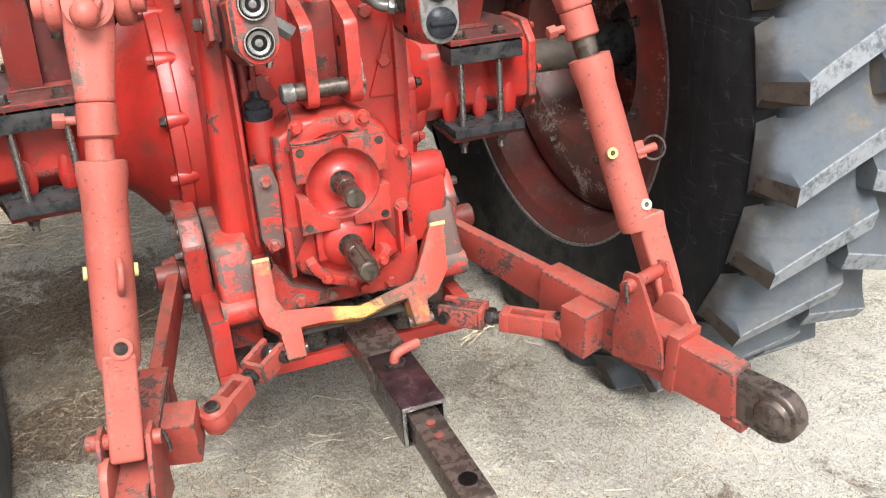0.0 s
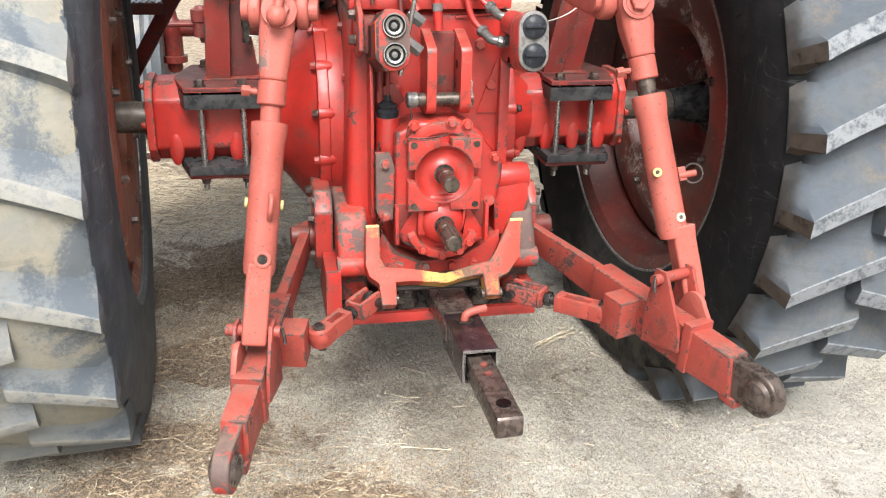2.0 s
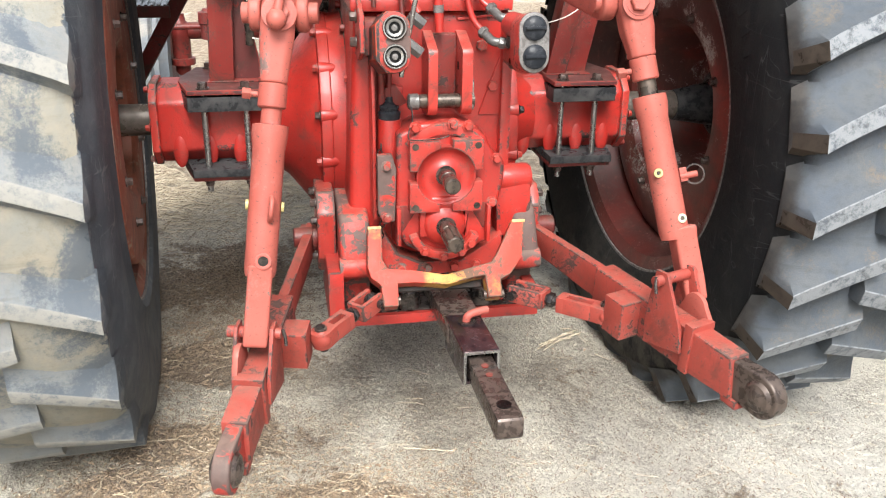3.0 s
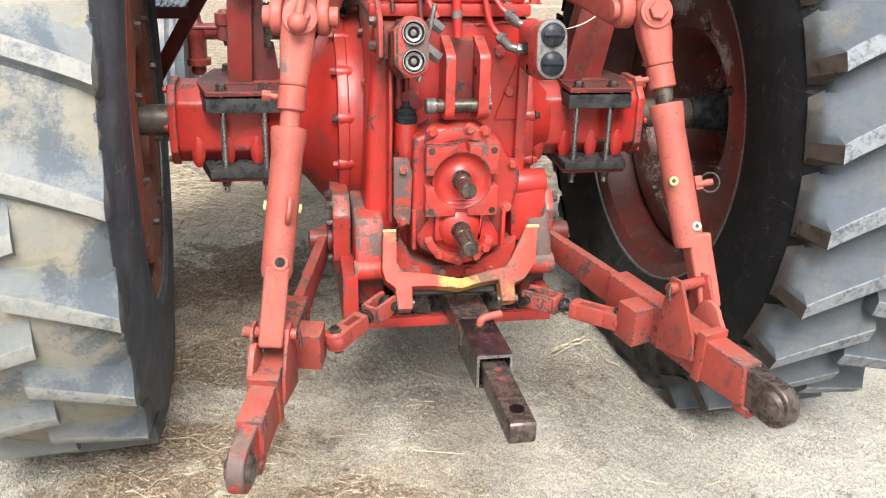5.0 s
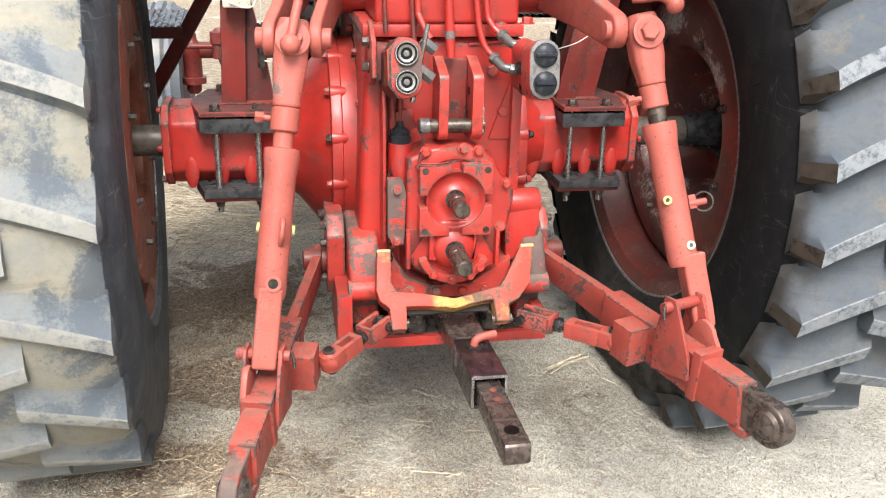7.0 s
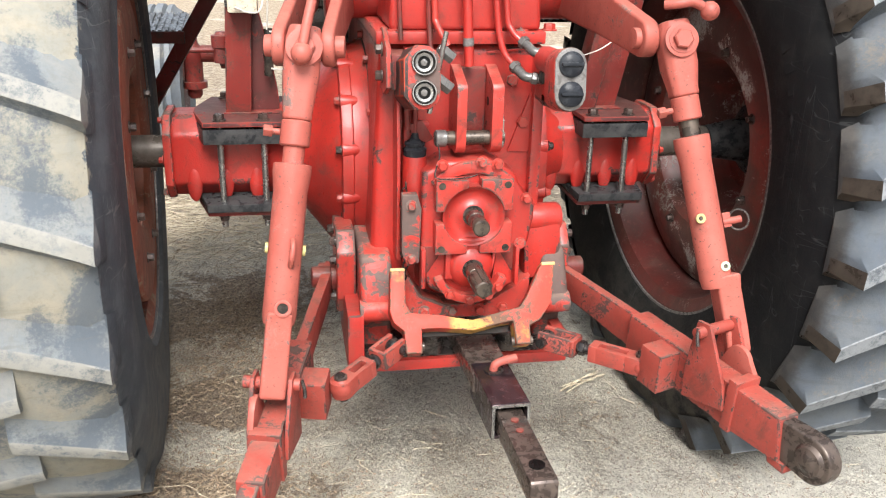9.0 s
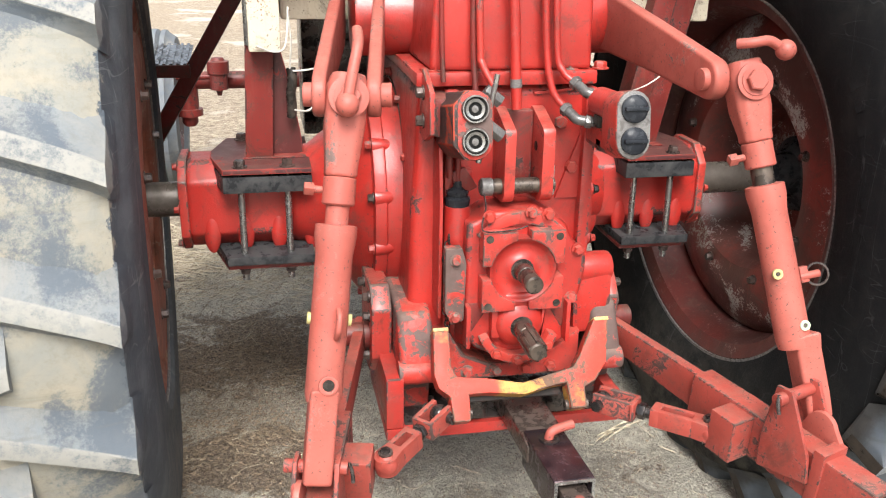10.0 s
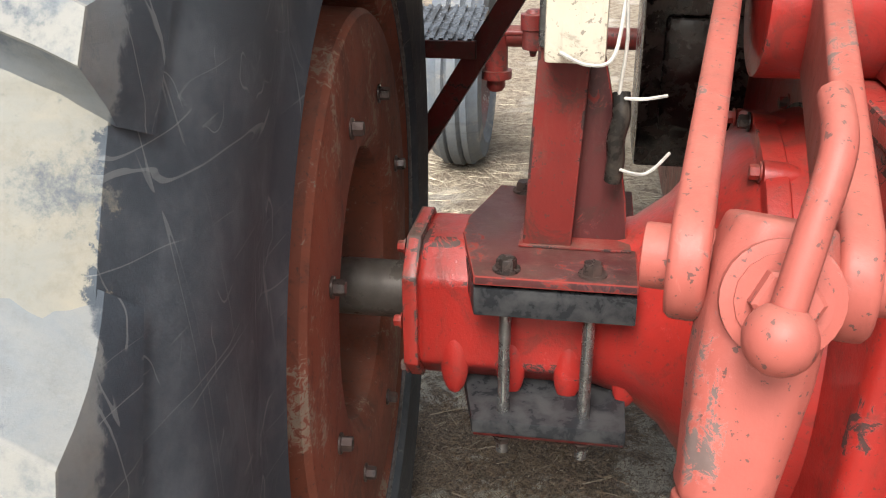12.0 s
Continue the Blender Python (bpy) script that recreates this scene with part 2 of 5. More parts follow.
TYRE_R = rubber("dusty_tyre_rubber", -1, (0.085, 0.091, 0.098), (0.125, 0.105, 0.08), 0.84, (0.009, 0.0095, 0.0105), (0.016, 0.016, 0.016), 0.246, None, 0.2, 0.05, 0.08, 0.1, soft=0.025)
# Lug colour darkens towards the sidewall.
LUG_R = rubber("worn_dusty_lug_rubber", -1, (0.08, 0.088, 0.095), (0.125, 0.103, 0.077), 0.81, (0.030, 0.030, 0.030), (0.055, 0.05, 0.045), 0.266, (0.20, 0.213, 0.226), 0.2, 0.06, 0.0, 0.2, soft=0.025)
# Dark brown for lug ends: dirt, with their shade put into the colour.
LUG_END = steel("dirty_shaded_lug_end_rubber", (0.030, 0.025, 0.021), (0.055, 0.045, 0.036), 0.9, 0.0, 30.0)
TYRE_F = rubber("grey_front_rubber", 1, (0.16, 0.17, 0.175), (0.3, 0.28, 0.24), 0.80, (0.1, 0.1, 0.1), (0.16, 0.16, 0.15), 0.9)
WIRE = steel("pale_wire", (0.6, 0.58, 0.52), (0.35, 0.33, 0.3), 0.6, 0.0)
BLACK = steel("black_loom", (0.02, 0.018, 0.016), (0.06, 0.05, 0.04), 0.6, 0.0)
GREEN = steel("green_plug", (0.42, 0.5, 0.36), (0.3, 0.36, 0.26), 0.5, 0.0)
AXLE = steel("bare_axle_steel", (0.13, 0.112, 0.095), (0.075, 0.062, 0.052), 0.6, 0.3, 14.0)
ELBOW = steel("grey_fitting_metal", (0.12, 0.118, 0.112), (0.06, 0.056, 0.053), 0.5, 0.3, 60.0)
LIME = steel("yellow_plug", (0.42, 0.37, 0.17), (0.34, 0.29, 0.12), 0.5, 0.0)


def around(n, l, pos, x, y, rx, ry):
    """1 at a spot on the ground, falling to 0 at its rim."""
    v = n.new("ShaderNodeVectorMath")
    v.operation = "SUBTRACT"
    v.inputs[1].default_value = (x, y, 0.0)
    l.new(pos, v.inputs[0])
    k = n.new("ShaderNodeVectorMath")
    k.operation = "LENGTH"
    l.new(stretched(n, l, v.outputs[0], 1 / rx, 1 / ry, 0.0), k.inputs[0])
    return step(n, l, k.outputs["Value"], 1.0, 0.0)


def ground_material():
    m, n, l, b = nodes_of("sandy_soil")
    pos = n.new("ShaderNodeNewGeometry").outputs["Position"]
    # packed pale sand, greyer where it is trodden
    c = mix(n, l, step(n, l, noise_at(n, l, pos, 2.2, 9.0, 0.7, 0.6), 0.38, 0.64), (0.90, 0.865, 0.735), (0.66, 0.62, 0.51))
    for sx, sy, a in ((4.0, 9.0, 0.32), (11.0, 5.0, 0.28)):
        c = mix(n, l, step(n, l, noise_at(n, l, stretched(n, l, pos, sx, sy, 1.0), 1.0, 8.0, 0.72, 1.5), 0.545, 0.575, a), c, (0.45, 0.405, 0.33))
    c = mix(n, l, step(n, l, noise_at(n, l, pos, 9.0, 10.0, 0.78, 0.9), 0.52, 0.64, 0.5), c, (0.42, 0.375, 0.31))
    # a paler, cleaner stretch of sand
    pale = around(n, l, pos, 1.0, -0.7, 1.2, 0.9)
    c = mix(n, l, times(n, l, pale, 0.8), c, (0.92, 0.89, 0.80))
    # fine litter pressed into the surface, thick in some places and thin in others
    thick = step(n, l, noise_at(n, l, pos, 3.2, 6.0, 0.65, 0.5), 0.40, 0.66, 0.15)
    bits = plus(n, l, noise_at(n, l, pos, 60.0, 5.0, 0.72, 2.5), plus(n, l, thick, times(n, l, pale, -0.05)))
    c = mix(n, l, step(n, l, bits, 0.565, 0.625, 0.62), c, (0.26, 0.21, 0.155))
    c = mix(n, l, step(n, l, noise_at(n, l, pos, 120.0, 4.0, 0.75, 0.8), 0.60, 0.64, 0.7), c, (0.93, 0.89, 0.78))
    c = mix(n, l, step(n, l, noise_at(n, l, pos, 180.0, 3.0, 0.7), 0.60, 0.64, 0.8), c, (0.11, 0.085, 0.06))
    # beds of brown chaff
    bed = around(n, l, pos, -0.6, 0.95, 0.7, 0.6)
    for x, y, rx, ry in ((-0.65, 0.2, 0.5, 0.3), (-0.6, -0.28, 0.5, 0.22), (-0.85, -0.5, 0.4, 0.25), (-0.25, -0.62, 0.4, 0.2)):
        bed = plus(n, l, bed, around(n, l, pos, x, y, rx, ry), "MAXIMUM")
    chaff = mix(n, l, step(n, l, noise_at(n, l, pos, 85.0, 6.0, 0.8, 0.8), 0.44, 0.58), (0.13, 0.09, 0.064), (0.40, 0.31, 0.215))
    spread = plus(n, l, noise_at(n, l, pos, 5.0, 10.0, 0.78, 0.5), times(n, l, bed, 0.26))
    c = mix(n, l, step(n, l, spread, 0.57, 0.65, 0.88), c, chaff)
    s = n.new("ShaderNodeSeparateXYZ")
    l.new(pos, s.inputs[0])
    far = plus(n, l, s.outputs["Y"], times(n, l, noise_at(n, l, pos, 1.2, 6.0, 0.7), 2.0))
    straw = mix(n, l, step(n, l, noise_at(n, l, pos, 16.0, 9.0, 0.8), 0.42, 0.6), (0.54, 0.44, 0.31), (0.25, 0.175, 0.12))
    straw = mix(n, l, step(n, l, noise_at(n, l, pos, 0.9, 5.0, 0.6), 0.54, 0.64, 0.8), straw, (0.74, 0.68, 0.58))
    c = mix(n, l, step(n, l, far, 2.6, 3.6, 0.9), c, straw)
    l.new(c, b.inputs["Base Color"])
    b.inputs["Roughness"].default_value = 0.95
    rough = plus(n, l, noise_at(n, l, pos, 38.0, 12.0, 0.82, 0.6), noise_at(n, l, stretched(n, l, pos, 16.0, 9.0, 9.0), 1.0, 6.0, 0.7, 1.0))
    bumped(n, l, b, plus(n, l, rough, times(n, l, spread, 0.6)), 1.0, 0.05)
    return m


GROUND = ground_material()
STRAW = steel("dry_straw", (0.60, 0.53, 0.40), (0.36, 0.295, 0.205), 0.8, 0.0, 45.0)
CHAFF = steel("brown_chaff", (0.36, 0.275, 0.185), (0.15, 0.108, 0.074), 0.9, 0.0, 40.0)


# ---- mesh helpers ----
def basis(origin, along, up=(0, 0, 1)):
    """A matrix whose x runs along, with z as near up as it can be."""
    x = Vector(along).normalized()
    y = Vector(up).cross(x).normalized()
    z = x.cross(y)
    m = Matrix((x, y, z)).transposed().to_4x4()
    m.translation = Vector(origin)
    return m


def box(bm, lo, hi, m=None):
    vs = [bm.verts.new((x, y, z)) for x in (lo[0], hi[0]) for y in (lo[1], hi[1]) for z in (lo[2], hi[2])]
    for f in ((0, 1, 3, 2), (4, 6, 7, 5), (0, 4, 5, 1), (2, 3, 7, 6), (0, 2, 6, 4), (1, 5, 7, 3)):
        bm.faces.new([vs[i] for i in f])
    if m is not None:
        bmesh.ops.transform(bm, matrix=m, verts=vs)
    return vs


def prism(bm, outline, depth, m=None):
    """An outline in local x, z, extruded along local y from 0 to depth."""
    a = [bm.verts.new((x, 0, z)) for x, z in outline]
    b = [bm.verts.new((x, depth, z)) for x, z in outline]
    k = len(outline)
    bm.faces.new(a)
    bm.faces.new(b[::-1])
    for i in range(k):
        bm.faces.new((a[i], b[i], b[(i + 1) % k], a[(i + 1) % k]))
    if m is not None:
        bmesh.ops.transform(bm, matrix=m, verts=a + b)
    return a + b


def lathe(bm, profile, m, seg=32, closed=False, caps=True):
    """Profile of (along, radius), turned round local x."""
    rings = []
    for x, r in profile:
        rings.append([bm.verts.new(m @ Vector((x, r * math.cos(2 * math.pi * i / seg), r * math.sin(2 * math.pi * i / seg)))) for i in range(seg)])
    pairs = list(zip(rings, rings[1:])) + ([(rings[-1], rings[0])] if closed else [])
    for p, q in pairs:
        for i in range(seg):
            j = (i + 1) % seg
            bm.faces.new((p[i], p[j], q[j], q[i]))
    if caps and not closed:
        bm.faces.new(rings[0][::-1])
        bm.faces.new(rings[-1])
    return rings


def rod(bm, p, q, r, r2=None, seg=16):
    p, q = Vector(p), Vector(q)
    d = q - p
    up = (0, 0, 1) if abs(d.normalized().z) < 0.9 else (0, 1, 0)
    return lathe(bm, [(0, r), (d.length, r2 if r2 is not None else r)], basis(p, d, up), seg)


def ball(bm, c, r, seg=16, squash=1.0):
    prof = [(r * squash * math.cos(math.pi * i / 10), max(r * math.sin(math.pi * i / 10), 0.0006)) for i in range(11)]
    return lathe(bm, prof[::-1], Matrix.Translation(c), seg)


def tube(bm, pts, r, seg=8):
    """A round wire or pipe along points, rounded between them."""
    pts = [Vector(p) for p in pts]
    path = []
    for i in range(len(pts) - 1):
        p0, p1, p2, p3 = pts[max(i - 1, 0)], pts[i], pts[i + 1], pts[min(i + 2, len(pts) - 1)]
        for k in range(6):
            t = k / 6
            path.append(0.5 * ((2 * p1) + (p2 - p0) * t + (2 * p0 - 5 * p1 + 4 * p2 - p3) * t * t + (3 * p1 - p0 - 3 * p2 + p3) * t ** 3))
    path.append(pts[-1])
    rings, up = [], Vector((0.3, 0.2, 0.93))
    for i, p in enumerate(path):
        d = (path[min(i + 1, len(path) - 1)] - path[max(i - 1, 0)]).normalized()
        side = d.cross(up).normalized()
        up = side.cross(d).normalized()
        rings.append([bm.verts.new(p + r * (math.cos(2 * math.pi * k / seg) * side + math.sin(2 * math.pi * k / seg) * up)) for k in range(seg)])
    for a, b in zip(rings, rings[1:]):
        for k in range(seg):
            bm.faces.new((a[k], a[(k + 1) % seg], b[(k + 1) % seg], b[k]))
    bm.faces.new(rings[0][::-1])
    bm.faces.new(rings[-1])


def ring(bm, m, r_in, r_out, depth, seg=24):
    """A washer-shaped tube along local x from 0 to depth."""
    return lathe(bm, [(0, r_in), (0, r_out), (depth, r_out), (depth, r_in)], m, seg, closed=True)


def arc_pts(cx, cz, r, a0, a1, k):
    return [(cx + r * math.cos(radians(a0 + (a1 - a0) * i / k)), cz + r * math.sin(radians(a0 + (a1 - a0) * i / k))) for i in range(k + 1)]


def finish(bm, name, material, bevel=0.0, segs=2):
    bmesh.ops.recalc_face_normals(bm, faces=bm.faces)
    worn = EDGE.get(material.name) if not isinstance(material, (list, tuple)) else None
    if worn is not None:
        material = (material, worn)
    if bevel:
        sharp = [e for e in bm.edges if len(e.link_faces) == 2 and e.calc_face_angle(0) > radians(35)]
        bmesh.ops.bevel(bm, geom=sharp, offset=bevel, offset_type="OFFSET", segments=segs, profile=0.6, affect="EDGES", clamp_overlap=True, material=1 if worn is not None else -1)
    for f in bm.faces:
        f.smooth = True
    for e in bm.edges:
        e.smooth = len(e.link_faces) == 2 and e.calc_face_angle(0) < radians(38)
    me = bpy.data.meshes.new(name)
    bm.to_mesh(me)
    bm.free()
    for mat in material if isinstance(material, (list, tuple)) else (material,):
        me.materials.append(mat)
    return me


def part(name, bm, material, parent, label="", bevel=0.0, m=None, segs=2):
    ob = new(name, finish(bm, name, material, bevel, segs))
    ob.parent = parent
    if m is not None:
        ob.matrix_local = m
    return tagged(ob, label) if label else ob


def thing(name, label, category, group="", at=(0, 0, 0)):
    e = new(name)
    e.empty_display_size = 0.1
    e.location = at
    return tagged(e, label, category, group)


def hex_mesh(name, r, h, material, washer=True):
    bm = bmesh.new()
    if washer:
        lathe(bm, [(0, r * 1.35), (h * 0.18, r * 1.35)], Matrix.Identity(4), 16)
    lathe(bm, [(h * 0.18, r), (h * 0.85, r), (h, r * 0.86)], Matrix.Identity(4), 6)
    return finish(bm, name, material)


BOLT_MESH = {}


def bolt(parent, at, out, r=0.012, h=0.012, material=None, name="bolt"):
    material = material or BOLT_RED
    key = (round(r, 4), round(h, 4), material.name)
    if key not in BOLT_MESH:
        BOLT_MESH[key] = hex_mesh(name, r, h, material)
    ob = new(name, BOLT_MESH[key])
    ob.parent = parent
    up = (0, 0, 1) if abs(Vector(out).normalized().z) < 0.9 else (0, 1, 0)
    ob.matrix_local = basis(at, out, up) @ pose(0, 0, 0, 23 * len(bpy.data.objects) % 60)
    return ob

# ---- ground ----
def graded(lo, hi, fine, reach):
    inner = list(np.arange(lo, hi + 1e-6, fine))
    out, step_len = [], fine
    d = 0.0
    while d < reach:
        step_len *= 1.35
        d += step_len
        out.append(d)
    return [lo - v for v in out[::-1]] + inner + [hi + v for v in out]


def soil_height(x, y):
    v = Vector((x, y, 0.0))
    clod = abs(noise.noise(v * 9.0 + Vector((3.0, 1.0, 0.0))))
    return 0.012 * noise.noise(v * 1.6) + 0.007 * noise.noise(v * 6.0) - 0.007 * clod + 0.0055 * noise.noise(v * 21.0) + 0.003 * noise.noise(v * 47.0)


def build_ground():
    xs, ys = graded(-1.5, 1.5, 0.0125, 900.0), graded(-1.2, 1.6, 0.0125, 900.0)
    verts = []
    for y in ys:
        for x in xs:
            near = abs(x) < 6 and abs(y) < 8
            z = 0.0
            if near:
                z = soil_height(x, y)
            verts.append((x, y, z))
    w = len(xs)
    faces = [(j * w + i, j * w + i + 1, (j + 1) * w + i + 1, (j + 1) * w + i) for j in range(len(ys) - 1) for i in range(w - 1)]
    me = bpy.data.meshes.new("ground")
    me.from_pydata(verts, [], faces)
    for p in me.polygons:
        p.use_smooth = True
    me.materials.append(GROUND)
    tagged(new("ground", me), "dry pale sandy soil strewn with straw and chaff", "ground", kind="structure")


build_ground()

# ---- tractor ----
tractor = thing("tractor", "old red farm tractor with a chipped three-point hitch", "tractor")
AY, AZ = 0.10, 0.86  # the rear axle's line


def wheel(side, rim_x, bulge, lugs, off, lug, slant, mats, bolts, label, toe=0.0, proud=False):
    """A rear wheel on the axle. side: -1 or 1; rim_x: the inner rim flange; lug: (height, half top width, flank, end, end foot)."""
    cx = rim_x + side * 0.19
    w = new("rear_wheel")
    w.parent = tractor
    tagged(w, label)
    m = pose(cx, AY, AZ, 0, 0, toe)
    inn = -side  # towards the tractor
    tread_mat, lug_mat, disc_mat = mats
    high, half_top, flank, end, foot, foot_r = lug
    R = 0.93 - high
    # carcass, from the inner bead over the tread to the outer bead
    half_prof = [(0.19, 0.50), (0.212, 0.522), (0.225, 0.545), (bulge - 0.008, 0.60), (bulge, 0.66), (bulge + 0.002, 0.72), (bulge - 0.004, 0.78), (bulge - 0.014, 0.82), (end - 0.004, R - 0.022), (end - 0.03, R - 0.008), (end - 0.06, R - 0.001), (end * 0.4, R + 0.008), (0.0, R + 0.01)]
    prof = [(x, r) for x, r in half_prof] + [(-x, r) for x, r in half_prof[-2::-1]]
    prof += [(-0.17, 0.49), (0.17, 0.49)]
    bm = bmesh.new()
    lathe(bm, [(inn * x, r) for x, r in prof], Matrix.Identity(4), 144, closed=True)
    for v in bm.verts:  # the flat where it stands
        if v.co.z < -AZ + 0.2:
            k = min(1.0, (-AZ + 0.2 - v.co.z) / 0.2)
            v.co.x *= 1 + 0.10 * k * k
            v.co.z = max(v.co.z, -AZ - 0.005)
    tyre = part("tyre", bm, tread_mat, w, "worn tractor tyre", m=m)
    # one bar of the tread, for each side of the tyre
    for s in (1, -1):
        bm = bmesh.new()
        rows = []
        carc_r, carc_x = [r for _, r in half_prof[8:]][::-1], [x for x, _ in half_prof[8:]][::-1]
        steps = 9
        sect = [(half_top + flank, 0.0), (half_top + flank * 0.80, 0.05), (half_top + flank * 0.60, 0.15), (half_top + flank * 0.40, 0.32), (half_top + flank * 0.20, 0.60), (half_top + flank * 0.06, 0.88), (half_top, 1.0), (-half_top, 1.0), (-half_top - 0.006, 0.6), (-half_top - 0.012, 0.25), (-half_top - 0.02, 0.0)]
        for i in range(-1, steps + 1):
            t = max(i, 0) / steps
            x = s * (foot if i < 0 else end * (1 - t) - 0.02 * t)
            phi = slant * t ** 0.9
            row, low = [], float(np.interp(abs(x), carc_x, carc_r)) - 0.003
            for ww, hh in sect:
                rr = low + (0.93 - low) * hh if i >= 0 else foot_r + 0.012 * hh
                a = phi + ww * (1.0 if i >= 0 else 0.9) / 0.93
                row.append(bm.verts.new((x, -rr * math.cos(a), rr * math.sin(a))))
            rows.append(row)
        for a, b in zip(rows, rows[1:]):
            for k in range(len(sect) - 1):
                f = bm.faces.new((a[k], a[k + 1], b[k + 1], b[k]))
                # deep lugs get the dirty, painted-shade colour on their ends
                if a is rows[0] and k > 5 and high > 0.04:
                    f.material_index = 1
        bm.faces.new(rows[0])
        bm.faces.new(rows[-1][::-1])
        crest = {v for r in rows[1:] for v in r[6:8]}
        rim_edges = [e for e in bm.edges if all(v in crest for v in e.verts) and e.calc_face_angle(0) > 0.5]
        bmesh.ops.bevel(bm, geom=rim_edges, offset=0.003 if high > 0.04 else 0.009, segments=2, profile=0.6, affect="EDGES")
        me = finish(bm, "lug", (lug_mat, LUG_END))
        for i in range(lugs):
            ob = new("lug", me)
            ob.parent = w
            ob.matrix_local = m @ pose(0, 0, 0, -360 * (i + off + (0.5 if s != inn else 0.0)) / lugs)
    # rim, disc, hub
    bm = bmesh.new()
    prof = [(0.205, 0.512), (0.212, 0.53), (0.205, 0.534), (0.195, 0.515), (0.185, 0.49), (0.10, 0.475), (0.06, 0.47), (-0.06, 0.47), (-0.10, 0.475), (-0.185, 0.49), (-0.195, 0.515), (-0.205, 0.534), (-0.212, 0.53), (-0.205, 0.512),
            (-0.19, 0.48), (-0.10, 0.462), (-0.06, 0.455), (0.06, 0.455), (0.10, 0.462), (0.19, 0.48)]
    lathe(bm, [(inn * x, r) for x, r in prof], Matrix.Identity(4), 96, closed=True)
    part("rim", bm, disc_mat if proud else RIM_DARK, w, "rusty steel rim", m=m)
    bm = bmesh.new()
    ring(bm, basis((inn * 0.2075, 0, 0), (inn, 0, 0)), 0.518, 0.537, 0.0065, 96)
    part("rim_lip", bm, DULL, w, "bare worn rim lip", 0.001, m=m)
    bm = bmesh.new()
    if proud:  # a drum-like disc that stands in front of the rim
        prof = [(0.10, 0.462), (0.10, 0.425), (0.205, 0.42), (0.213, 0.412), (0.217, 0.36), (0.214, 0.24), (0.20, 0.215), (0.12, 0.20), (-0.04, 0.17), (-0.04, 0.06), (-0.07, 0.06), (-0.07, 0.19), (0.10, 0.225), (0.19, 0.25), (0.195, 0.36), (0.19, 0.405), (0.085, 0.415), (0.085, 0.458)]
    else:  # a disc set back behind a deep rim wall
        prof = [(0.06, 0.468), (0.085, 0.45), (0.10, 0.42), (0.118, 0.36), (0.122, 0.31), (0.112, 0.268), (0.085, 0.25), (0.0, 0.235), (-0.10, 0.20), (-0.10, 0.06), (-0.125, 0.06), (-0.125, 0.22), (-0.02, 0.255), (0.065, 0.27), (0.09, 0.29), (0.10, 0.33), (0.095, 0.38), (0.078, 0.42), (0.062, 0.44), (0.045, 0.462)]
    lathe(bm, [(inn * x, r) for x, r in prof], Matrix.Identity(4), 72, closed=True)
    part("wheel_disc", bm, disc_mat, w, "dished rusty wheel disc", m=m)
    # The hub's black colour stands in for the shade inside the disc's hole.
    bm = bmesh.new()
    lathe(bm, [(inn * -0.12, 0.12), (inn * -0.06, 0.11), (inn * -0.03, 0.07), (inn * 0.10, 0.047)], Matrix.Identity(4), 32)
    part("hub", bm, PAD, w, "wheel hub coloured black for the shaded hole", m=m)
    for i in range(8):
        a = radians(45 * i + 20)
        bolt(w, m @ Vector((inn * bolts[0], bolts[1] * math.cos(a), bolts[1] * math.sin(a))), m.to_3x3() @ Vector((inn, 0, 0)), 0.011, 0.018, BOLT_DARK, "wheel_bolt")
    return w, tyre, m


wheel(-1, -0.80, 0.224, 22, 0.13, (0.030, 0.018, 0.10, 0.197, 0.2095, 0.845), 0.085, (TYRE_L, LUG_L, RUST_WHEEL), (0.216, 0.30), "rear wheel with mud-caked worn tyre and rusty disc", 4.0, True)
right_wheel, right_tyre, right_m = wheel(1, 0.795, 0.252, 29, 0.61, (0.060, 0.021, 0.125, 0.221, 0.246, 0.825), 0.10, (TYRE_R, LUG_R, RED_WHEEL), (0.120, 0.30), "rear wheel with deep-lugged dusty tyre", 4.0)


def sidewall_marks():
    """Faint raised marks on the right tyre's sidewall, as plain bars."""
    for k, (deg, hgt, wid) in enumerate(((33, 0.05, 0.034), (28.5, 0.05, 0.03), (24, 0.05, 0.03), (20, 0.05, 0.022), (15.5, 0.05, 0.036), (10.5, 0.05, 0.032), (5.5, 0.05, 0.032), (-7, 0.045, 0.03), (-12, 0.045, 0.03), (-17, 0.045, 0.02), (-22, 0.045, 0.03))):
        bm = bmesh.new()
        box(bm, (-0.0012, -hgt / 2, -wid * 0.36), (0.0025, hgt / 2, wid * 0.36))
        a = radians(deg)
        mm = pose(-0.2522, -0.68 * math.cos(a), 0.68 * math.sin(a), -deg)
        part("raised_bar", bm, TYRE_R, right_wheel, "", 0.0, m=right_m @ mm)


sidewall_marks()


